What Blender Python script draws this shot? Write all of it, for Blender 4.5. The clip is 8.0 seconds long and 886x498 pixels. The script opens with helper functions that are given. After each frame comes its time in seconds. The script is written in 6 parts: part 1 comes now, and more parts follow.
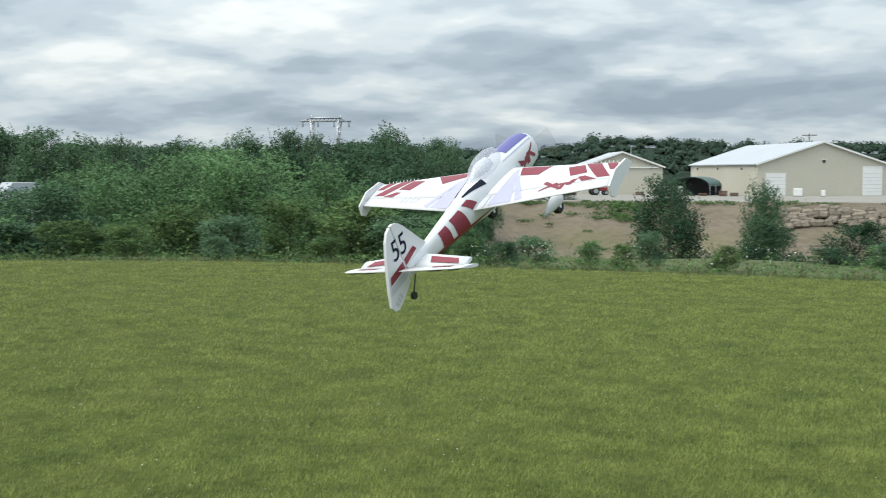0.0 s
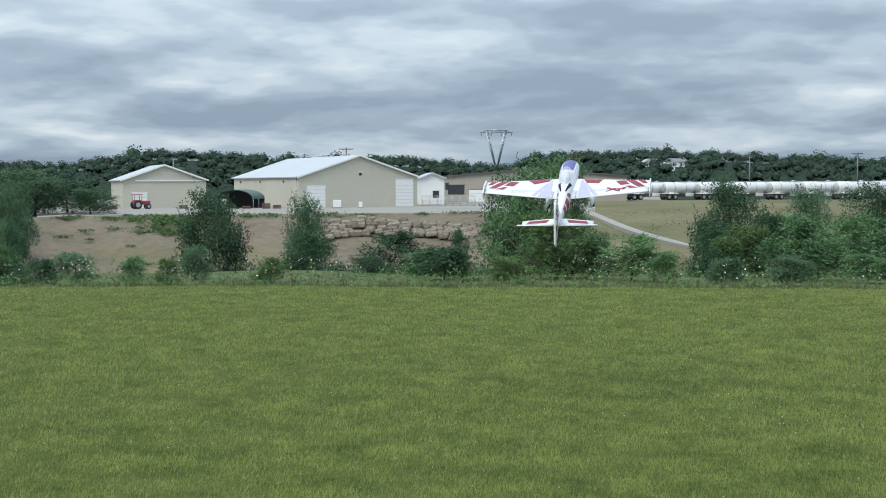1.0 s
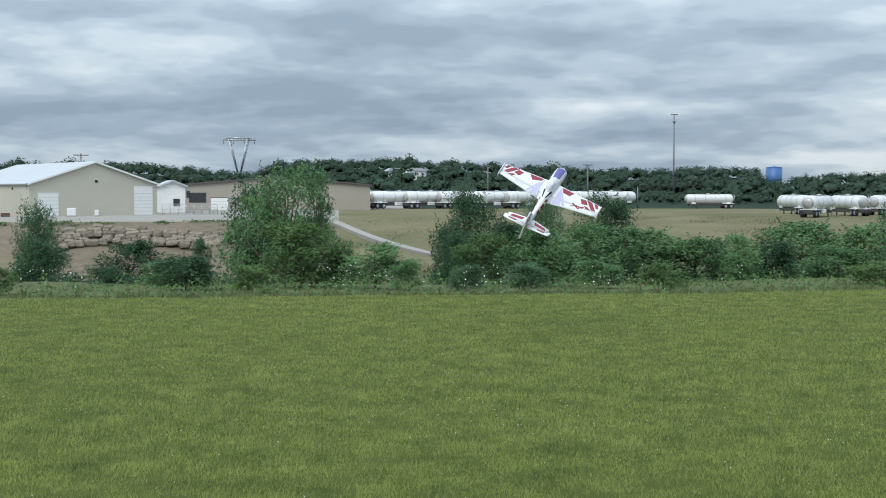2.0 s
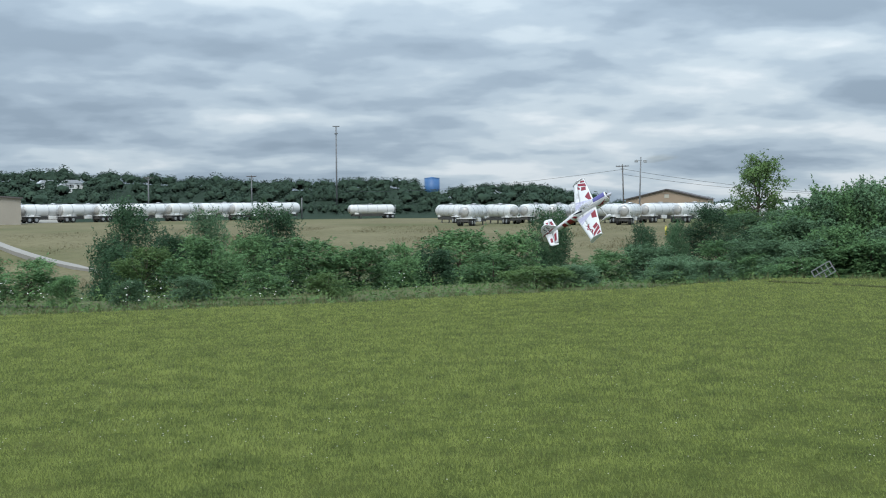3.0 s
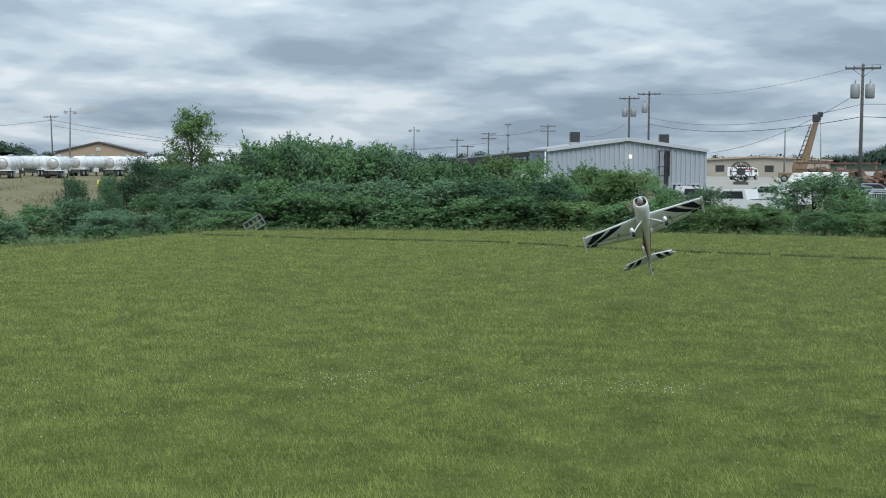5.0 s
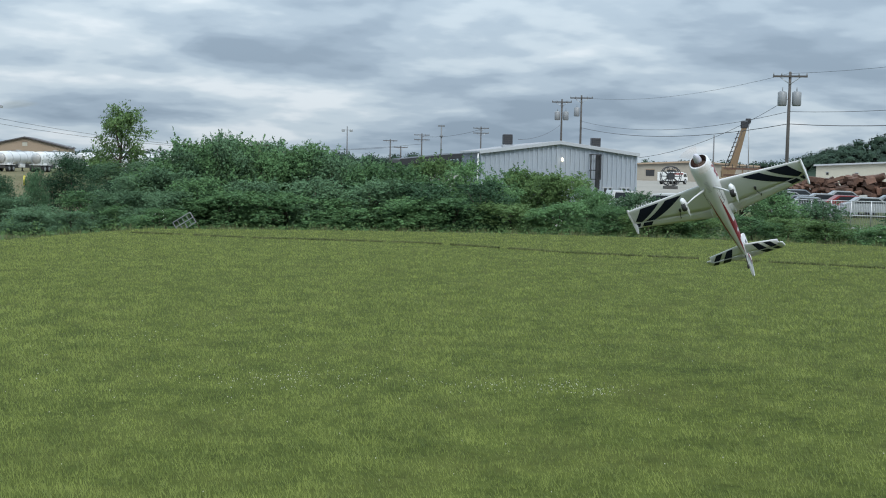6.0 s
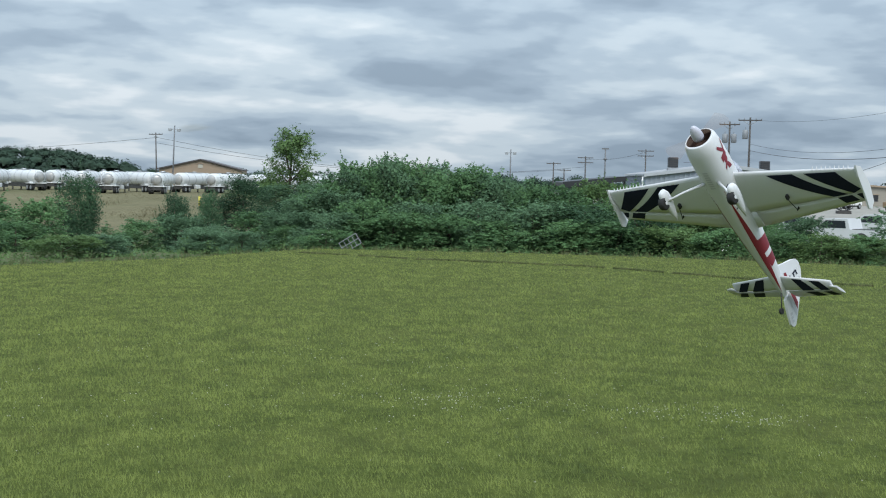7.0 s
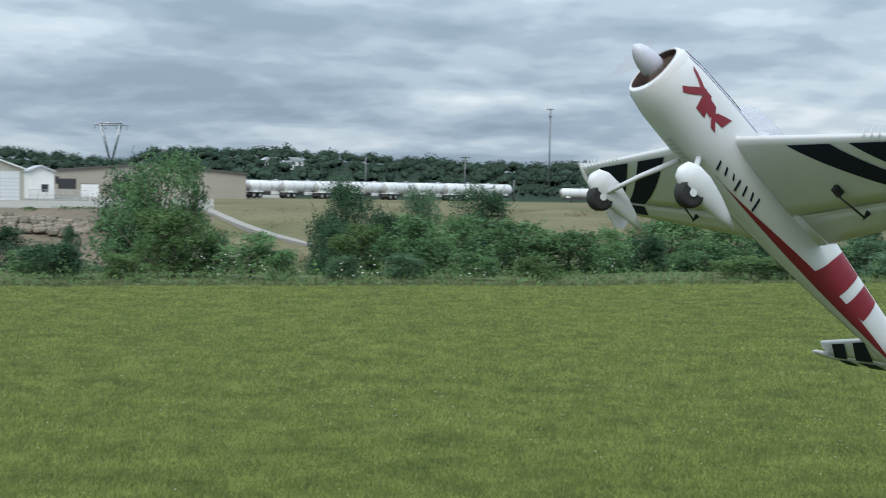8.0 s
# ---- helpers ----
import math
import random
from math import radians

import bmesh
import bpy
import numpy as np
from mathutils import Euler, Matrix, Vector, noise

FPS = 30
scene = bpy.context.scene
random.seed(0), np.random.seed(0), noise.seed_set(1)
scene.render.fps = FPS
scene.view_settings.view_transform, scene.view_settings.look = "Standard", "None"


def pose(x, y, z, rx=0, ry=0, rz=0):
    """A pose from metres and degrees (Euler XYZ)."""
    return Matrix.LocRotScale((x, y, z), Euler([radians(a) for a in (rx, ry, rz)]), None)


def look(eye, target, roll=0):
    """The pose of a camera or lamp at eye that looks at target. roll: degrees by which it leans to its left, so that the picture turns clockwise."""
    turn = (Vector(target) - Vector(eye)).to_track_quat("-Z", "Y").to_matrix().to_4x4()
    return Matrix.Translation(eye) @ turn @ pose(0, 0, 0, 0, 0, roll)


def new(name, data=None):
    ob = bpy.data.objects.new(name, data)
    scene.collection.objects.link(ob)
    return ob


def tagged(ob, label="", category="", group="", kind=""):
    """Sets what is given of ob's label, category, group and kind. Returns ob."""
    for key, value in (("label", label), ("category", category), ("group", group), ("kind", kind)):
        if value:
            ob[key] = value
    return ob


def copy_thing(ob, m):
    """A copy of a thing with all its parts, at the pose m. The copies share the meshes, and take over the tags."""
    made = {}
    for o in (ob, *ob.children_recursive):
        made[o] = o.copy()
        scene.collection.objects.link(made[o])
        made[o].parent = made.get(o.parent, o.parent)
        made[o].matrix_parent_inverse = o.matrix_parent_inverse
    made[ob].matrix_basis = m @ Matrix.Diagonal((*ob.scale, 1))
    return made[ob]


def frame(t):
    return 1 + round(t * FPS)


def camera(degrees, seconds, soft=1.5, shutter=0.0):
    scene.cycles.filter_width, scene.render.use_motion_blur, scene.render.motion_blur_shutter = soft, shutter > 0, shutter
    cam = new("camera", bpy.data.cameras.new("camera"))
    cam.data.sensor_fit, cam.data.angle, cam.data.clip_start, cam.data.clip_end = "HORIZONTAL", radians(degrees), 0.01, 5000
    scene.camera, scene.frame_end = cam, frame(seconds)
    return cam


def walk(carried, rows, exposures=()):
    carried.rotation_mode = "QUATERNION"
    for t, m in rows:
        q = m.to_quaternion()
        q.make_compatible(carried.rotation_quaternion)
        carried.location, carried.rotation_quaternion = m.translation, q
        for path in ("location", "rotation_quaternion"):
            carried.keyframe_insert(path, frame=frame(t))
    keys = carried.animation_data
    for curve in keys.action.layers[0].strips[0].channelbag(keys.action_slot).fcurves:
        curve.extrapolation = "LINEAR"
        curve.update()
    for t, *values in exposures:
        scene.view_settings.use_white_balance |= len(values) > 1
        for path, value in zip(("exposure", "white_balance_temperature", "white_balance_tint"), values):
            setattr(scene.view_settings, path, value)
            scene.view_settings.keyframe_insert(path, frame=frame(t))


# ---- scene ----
# ---- camera: a standing viewer who turns with the aircraft ----
EYE = (0.0, 0.0, 1.6)
cam = camera(40.07, 8.0, soft=1.05, shutter=0.06)
# seconds, heading clockwise from +Y, tilt, lean
HEADINGS = [
    (0, -40.37, -3.64, 0.02),
    (0.3, -29.98, -3.73, -0.31),
    (0.5, -24.88, -3.51, -0.22),
    (0.6, -23.46, -3.42, -0.23),
    (1, -19.13, -3.07, -0.25),
    (1.2, -17.46, -2.90, 0.23),
    (1.5, -13.66, -2.80, 0.21),
    (1.9, -8.39, -2.71, 0.07),
    (2.3, -3.02, -2.60, -0.08),
    (2.5, -0.00, -2.46, -0.17),
    (2.7, 3.40, -2.35, -0.31),
    (3, 8.61, -2.22, -0.48),
    (3.3, 13.78, -2.32, -0.24),
    (3.5, 17.07, -2.36, -0.18),
    (3.6, 18.57, -2.47, -0.21),
    (3.9, 22.92, -2.85, -0.32),
    (4, 24.27, -2.92, -0.35),
    (4.2, 26.73, -3.23, -0.25),
    (4.5, 30.28, -3.73, -0.09),
    (4.8, 33.17, -4.20, 0.06),
    (5, 34.86, -4.45, 0.25),
    (5.2, 36.33, -4.60, 0.45),
    (5.5, 37.09, -4.55, 0.69),
    (5.9, 37.89, -4.42, 1.00),
    (6.3, 38.34, -4.26, 1.27),
    (6.5, 37.08, -4.01, 1.26),
    (6.6, 35.92, -3.90, 1.26),
    (7, 30.40, -3.46, 1.27),
    (7.3, 23.91, -3.27, 1.37),
    (7.5, 18.49, -3.05, 0.74),
    (8, -1.28, -3.06, 0.99),
]


def heading_pose(az, tilt, lean):
    a, p = radians(az), radians(tilt)
    aim = (EYE[0] + math.sin(a) * math.cos(p), EYE[1] + math.cos(a) * math.cos(p), EYE[2] + math.sin(p))
    return look(EYE, aim, lean)


walk(cam, [(t, heading_pose(a, p, r)) for t, a, p, r in HEADINGS], [(0, 0.29, 7000, 10), (0.4, 0.22, 6700, 10), (1.2, 0.14, 6500, 10), (8, 0.14, 6450, 10)])

# ---- daylight: broken overcast ----
SUN_EL, SUN_AZ = 52.0, 205.0


def make_world():
    w = bpy.data.worlds.new("overcast_sky")
    scene.world = w
    w.use_nodes = True
    nt = w.node_tree
    nt.nodes.clear()
    N, L = nt.nodes.new, nt.links.new
    out, bg = N("ShaderNodeOutputWorld"), N("ShaderNodeBackground")
    sky = N("ShaderNodeTexSky")
    sky.sky_type, sky.sun_disc = "NISHITA", False
    sky.sun_elevation, sky.sun_rotation = radians(SUN_EL), radians(SUN_AZ)
    sky.air_density, sky.dust_density = 1.0, 2.0
    skyc = N("ShaderNodeMix")
    skyc.data_type, skyc.blend_type = "RGBA", "MULTIPLY"
    skyc.inputs[0].default_value = 1.0
    skyc.inputs[7].default_value = (0.085, 0.085, 0.085, 1)
    L(sky.outputs[0], skyc.inputs[6])
    tc, sep = N("ShaderNodeTexCoord"), N("ShaderNodeSeparateXYZ")
    L(tc.outputs["Generated"], sep.inputs[0])

    def m(op, a, b=None):
        n = N("ShaderNodeMath")
        n.operation = op
        for i, v in enumerate((a, b)):
            if v is None:
                continue
            if isinstance(v, (int, float)):
                n.inputs[i].default_value = v
            else:
                L(v, n.inputs[i])
        return n.outputs[0]
    # the cloud deck as a flat layer, seen in perspective
    up = m("MAXIMUM", sep.outputs[2], 0.0)

    def deck(reach):
        """Where the line of sight meets a deck; a larger reach is a little farther off."""
        den = m("DIVIDE", m("ADD", up, 0.19), reach)
        c = N("ShaderNodeCombineXYZ")
        L(m("DIVIDE", sep.outputs[0], den), c.inputs[0])
        L(m("DIVIDE", sep.outputs[1], den), c.inputs[1])
        return c.outputs[0]

    def fbm(at, scale, detail, rough, dist, off):
        mp = N("ShaderNodeMapping")
        mp.inputs["Location"].default_value = off
        L(at, mp.inputs[0])
        t = N("ShaderNodeTexNoise")
        t.inputs["Scale"].default_value = scale
        t.inputs["Detail"].default_value = detail
        t.inputs["Roughness"].default_value = rough
        t.inputs["Distortion"].default_value = dist
        L(mp.outputs[0], t.inputs["Vector"])
        return t.outputs["Fac"]

    def cover(at):
        big = fbm(at, 0.6, 2, 0.4, 0.1, (3.1, 1.7, 0))
        mid = fbm(at, 1.35, 4, 0.46, 0.12, (0.4, 5.2, 2.0))
        fine = fbm(at, 5.0, 5, 0.5, 0.1, (7.4, 2.2, 5.0))
        return m("ADD", m("ADD", m("MULTIPLY", big, 0.30), m("MULTIPLY", mid, 0.57)), m("MULTIPLY", fine, 0.13))
    here, beyond = cover(deck(1.0)), cover(deck(1.05))
    # thick cloud is grey below; the side of each heap that faces the viewer is lit
    lit = m("MULTIPLY", m("SUBTRACT", beyond, here), 0.75)
    tone = m("ADD", m("SUBTRACT", 1.0, here), lit)
    ramp = N("ShaderNodeValToRGB")
    cr = ramp.color_ramp
    cr.interpolation = "EASE"
    cr.elements[0].position, cr.elements[0].color = 0.36, (0.25, 0.325, 0.405, 1)
    cr.elements[1].position, cr.elements[1].color = 0.67, (0.63, 0.695, 0.74, 1)
    for at, colour in ((0.44, (0.302, 0.385, 0.47, 1)), (0.51, (0.38, 0.47, 0.552, 1)), (0.58, (0.48, 0.568, 0.635, 1))):
        cr.elements.new(at).color = colour
    L(tone, ramp.inputs[0])
    # thin gaps where the blue-grey sky shows, mostly low down
    gap = N("ShaderNodeMapRange")
    gap.inputs["From Min"].default_value, gap.inputs["From Max"].default_value = 0.20, 0.30
    L(fbm(deck(1.0), 1.1, 4, 0.5, 0.2, (8.0, 2.0, 1.0)), gap.inputs["Value"])
    mix = N("ShaderNodeMix")
    mix.data_type = "RGBA"
    L(gap.outputs[0], mix.inputs[0])
    L(skyc.outputs[2], mix.inputs[6])
    L(ramp.outputs[0], mix.inputs[7])
    L(mix.outputs[2], bg.inputs[0])
    # an overcast sky is brightest overhead
    L(m("ADD", m("MULTIPLY", up, 2.3), 0.93), bg.inputs[1])
    L(bg.outputs[0], out.inputs[0])


make_world()
sun = new("sun", bpy.data.lights.new("sun", "SUN"))
sun.data.energy, sun.data.angle, sun.data.color = 1.9, radians(30), (1.0, 0.97, 0.92)
sa, se = radians(SUN_AZ), radians(SUN_EL)
sun.matrix_world = look((math.sin(sa) * math.cos(se) * 60, math.cos(sa) * math.cos(se) * 60, math.sin(se) * 60), (0, 0, 0))


# ---- materials ----
def material(name, base, rough=0.6, metal=0.0, vary=0.25, scale=6.0, fine=60.0, bump=0.15, tint=None, island=0.0, spec=0.5,
             translucent=0.0, obj=0.0, dirt=None, dirt_amount=0.0, dist=0.02, span=0.45, lift=0.0):
    """Principled surface with two scales of variation, bump and optional random shift per object or island."""
    mt = bpy.data.materials.new(name)
    mt.use_nodes = True
    nt = mt.node_tree
    N, L = nt.nodes.new, nt.links.new
    bs = nt.nodes["Principled BSDF"]
    bs.inputs["Roughness"].default_value, bs.inputs["Metallic"].default_value = rough, metal
    bs.inputs["Specular IOR Level"].default_value = spec
    tc = N("ShaderNodeTexCoord")

    def noise_tex(sc, det):
        n = N("ShaderNodeTexNoise")
        n.inputs["Scale"].default_value, n.inputs["Detail"].default_value = sc, det
        L(tc.outputs["Object"], n.inputs["Vector"])
        return n.outputs["Fac"]
    n1, n2 = noise_tex(scale, 4), noise_tex(fine, 3)
    add = N("ShaderNodeMath")
    add.operation = "ADD"
    L(n1, add.inputs[0])
    L(n2, add.inputs[1])
    last = add.outputs[0]
    for amount, node, outp in ((island, "ShaderNodeNewGeometry", "Random Per Island"), (obj, "ShaderNodeObjectInfo", "Random")):
        if amount:
            g, s, a2 = N(node), N("ShaderNodeMath"), N("ShaderNodeMath")
            s.operation, a2.operation = "MULTIPLY_ADD", "ADD"
            s.inputs[1].default_value, s.inputs[2].default_value = amount * 2, -amount
            L(g.outputs[outp], s.inputs[0])
            L(last, a2.inputs[0])
            L(s.outputs[0], a2.inputs[1])
            last = a2.outputs[0]
    rng = N("ShaderNodeMapRange")
    rng.inputs["From Min"].default_value, rng.inputs["From Max"].default_value = 1.0 - span, 1.0 + span
    L(last, rng.inputs["Value"])
    mix = N("ShaderNodeMix")
    mix.data_type = "RGBA"
    lo = [c * (1 - vary) for c in base]
    hi = tint if tint else [min(1, c * (1 + vary)) for c in base]
    mix.inputs[6].default_value, mix.inputs[7].default_value = (*lo, 1), (*hi, 1)
    L(rng.outputs[0], mix.inputs[0])
    col = mix.outputs[2]
    if dirt:
        d, dr, dm = N("ShaderNodeTexNoise"), N("ShaderNodeMapRange"), N("ShaderNodeMix")
        d.inputs["Scale"].default_value, d.inputs["Detail"].default_value = scale * 0.45, 6
        L(tc.outputs["Object"], d.inputs["Vector"])
        dr.inputs["From Min"].default_value, dr.inputs["From Max"].default_value = 0.48, 0.66
        dr.inputs["To Max"].default_value = dirt_amount
        L(d.outputs["Fac"], dr.inputs["Value"])
        dm.data_type = "RGBA"
        dm.inputs[7].default_value = (*dirt, 1)
        L(dr.outputs[0], dm.inputs[0])
        L(col, dm.inputs[6])
        col = dm.outputs[2]
    L(col, bs.inputs["Base Color"])
    if bump:
        b = N("ShaderNodeBump")
        b.inputs["Strength"].default_value, b.inputs["Distance"].default_value = bump, dist
        L(n2, b.inputs["Height"])
        L(b.outputs[0], bs.inputs["Normal"])
    if lift:
        # blades and leaves of a lawn or crown mostly face the sky
        geo, sc, up, nz = N("ShaderNodeNewGeometry"), N("ShaderNodeVectorMath"), N("ShaderNodeVectorMath"), N("ShaderNodeVectorMath")
        sc.operation, up.operation, nz.operation = "SCALE", "ADD", "NORMALIZE"
        sc.inputs["Scale"].default_value = 1 - lift
        up.inputs[1].default_value = (0, 0, lift)
        L(geo.outputs["Normal"], sc.inputs[0])
        L(sc.outputs[0], up.inputs[0])
        L(up.outputs[0], nz.inputs[0])
        L(nz.outputs[0], bs.inputs["Normal"])
    if translucent:
        tr, ms = N("ShaderNodeBsdfTranslucent"), N("ShaderNodeMixShader")
        L(col, tr.inputs["Color"])
        ms.inputs[0].default_value = translucent
        L(bs.outputs[0], ms.inputs[1])
        L(tr.outputs[0], ms.inputs[2])
        L(ms.outputs[0], nt.nodes["Material Output"].inputs["Surface"])
    return mt


def glow(name, colour, strength):
    mt = bpy.data.materials.new(name)
    mt.use_nodes = True
    bs = mt.node_tree.nodes["Principled BSDF"]
    bs.inputs["Emission Color"].default_value, bs.inputs["Emission Strength"].default_value = (*colour, 1), strength
    return mt


def clear(name, colour, alpha, rough=0.05):
    mt = material(name, colour, rough, vary=0.05, bump=0)
    mt.node_tree.nodes["Principled BSDF"].inputs["Alpha"].default_value = alpha
    return mt


MOWN = material("mown_grass", (0.049, 0.066, 0.011), 0.9, vary=0.35, scale=2.6, fine=14.0, bump=0.5, tint=(0.088, 0.110, 0.021), spec=0.1, span=0.34, dirt=(0.088, 0.094, 0.024), dirt_amount=0.35)
BLADE = material("grass_blades", (0.118, 0.164, 0.029), 0.6, vary=0.32, scale=2.6, fine=9.0, bump=0, tint=(0.232, 0.272, 0.064), island=0.17, spec=0.3, lift=0.68, translucent=0.32, span=0.32)
ROUGH = material("rough_grass", (0.065, 0.09, 0.035), 0.85, vary=0.4, scale=0.8, fine=6.0, bump=0.4, tint=(0.13, 0.14, 0.06), spec=0.1)
STRAW = material("tall_grass_blades", (0.085, 0.120, 0.042), 0.75, vary=0.35, scale=0.5, fine=3.0, bump=0, tint=(0.20, 0.205, 0.10), island=0.40, spec=0.15, translucent=0.2)
DIRT = material("bare_earth_bank", (0.155, 0.126, 0.093), 0.95, vary=0.3, scale=0.12, fine=0.9, bump=0.6, dist=0.3, spec=0.1, dirt=(0.14, 0.14, 0.06), dirt_amount=0.45)
MEADOW = material("dry_meadow_grass", (0.155, 0.140, 0.082), 0.95, vary=0.25, scale=0.06, fine=0.8, bump=0.5, dist=0.3, spec=0.05, dirt=(0.10, 0.105, 0.05), dirt_amount=0.75)
HAY = material("dry_grass_blades", (0.162, 0.143, 0.082), 0.9, vary=0.25, scale=0.05, fine=0.6, bump=0, tint=(0.222, 0.194, 0.118), island=0.12, spec=0.05, translucent=0.15, lift=0.75)
GRAVEL = material("gravel_yard", (0.27, 0.255, 0.225), 0.95, vary=0.15, scale=0.08, fine=1.2, bump=0.3, spec=0.1)
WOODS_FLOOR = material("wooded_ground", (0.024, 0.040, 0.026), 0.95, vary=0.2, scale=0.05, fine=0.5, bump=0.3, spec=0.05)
LEAF = material("leaves_green", (0.074, 0.162, 0.065), 0.7, vary=0.4, scale=0.7, fine=3.0, bump=0, tint=(0.153, 0.290, 0.116), island=0.2, spec=0.15, translucent=0.22, lift=0.58, obj=0.22)
LEAF_DARK = material("leaves_dark", (0.035, 0.085, 0.042), 0.7, vary=0.4, scale=0.6, fine=3.0, bump=0, tint=(0.071, 0.148, 0.069), island=0.2, spec=0.15, translucent=0.15, lift=0.58, obj=0.22)
LEAF_GREY = material("leaves_grey_green", (0.073, 0.147, 0.075), 0.7, vary=0.35, scale=0.6, fine=3.0, bump=0, tint=(0.139, 0.249, 0.128), island=0.2, spec=0.15, translucent=0.2, lift=0.58, obj=0.22)
LEAF_LIGHT = material("leaves_yellow_green", (0.078, 0.150, 0.046), 0.7, vary=0.35, scale=0.7, fine=3.0, bump=0, tint=(0.157, 0.258, 0.092), island=0.2, spec=0.15, translucent=0.25, lift=0.58, obj=0.22)
LEAF_FAR = material("far_leaves", (0.036, 0.062, 0.045), 0.9, vary=0.2, scale=0.02, fine=0.2, bump=0, tint=(0.056, 0.090, 0.060), island=0.05, spec=0.05, lift=0.8)
LEAF_MID = material("mid_leaves", (0.054, 0.117, 0.059), 0.7, vary=0.35, scale=0.1, fine=0.6, bump=0, tint=(0.108, 0.196, 0.096), island=0.2, spec=0.15, translucent=0.15, lift=0.58, obj=0.22)
BARK = material("bark", (0.10, 0.08, 0.06), 0.9, vary=0.4, scale=3, fine=25, bump=0.5)
PETAL = material("white_petals", (0.72, 0.72, 0.66), 0.7, vary=0.1, bump=0, translucent=0.2)
WHITE = material("white_foam", (0.64, 0.645, 0.655), 0.5, vary=0.025, scale=4, fine=160, bump=0.06, dist=0.002, spec=0.4)
RED = material("red_film", (0.215, 0.016, 0.030), 0.45, vary=0.12, scale=9, fine=80, bump=0.03, dist=0.002)
BLUE = material("blue_violet_film", (0.085, 0.080, 0.26), 0.3, vary=0.1, scale=9, fine=80, bump=0.03, dist=0.002)
LILAC = material("grey_violet_film", (0.42, 0.41, 0.55), 0.4, vary=0.1, scale=9, fine=80, bump=0.03, dist=0.002)
NAVY = material("dark_navy_film", (0.014, 0.017, 0.034), 0.7, spec=0.12, vary=0.2, scale=9, fine=80, bump=0.03, dist=0.002)
GREYFILM = material("pale_grey_film", (0.50, 0.50, 0.52), 0.45, vary=0.08, scale=9, fine=80, bump=0)
RUBBER = material("black_rubber", (0.02, 0.02, 0.02), 0.8, vary=0.3, scale=20, bump=0.2, dist=0.002)
DARKMET = material("dark_metal", (0.06, 0.06, 0.065), 0.5, 0.6, vary=0.3, scale=8, bump=0.1)
STEEL = material("galvanised_steel", (0.42, 0.43, 0.44), 0.45, 0.7, vary=0.15, scale=5, bump=0.1, dist=0.005)
CARBON = material("carbon_rod", (0.03, 0.03, 0.035), 0.4, 0.2, vary=0.2, bump=0)
SPINNER = material("pale_grey_violet_plastic", (0.50, 0.50, 0.57), 0.4, vary=0.05, scale=20, bump=0)
CANOPY = clear("tinted_canopy", (0.66, 0.67, 0.76), 0.34, 0.08)
BLUR = clear("spinning_blade", (0.30, 0.20, 0.14), 0.15, 0.6)
COPPER = material("motor_brown", (0.075, 0.045, 0.036), 0.5, 0.3, vary=0.3, scale=30, bump=0.1)


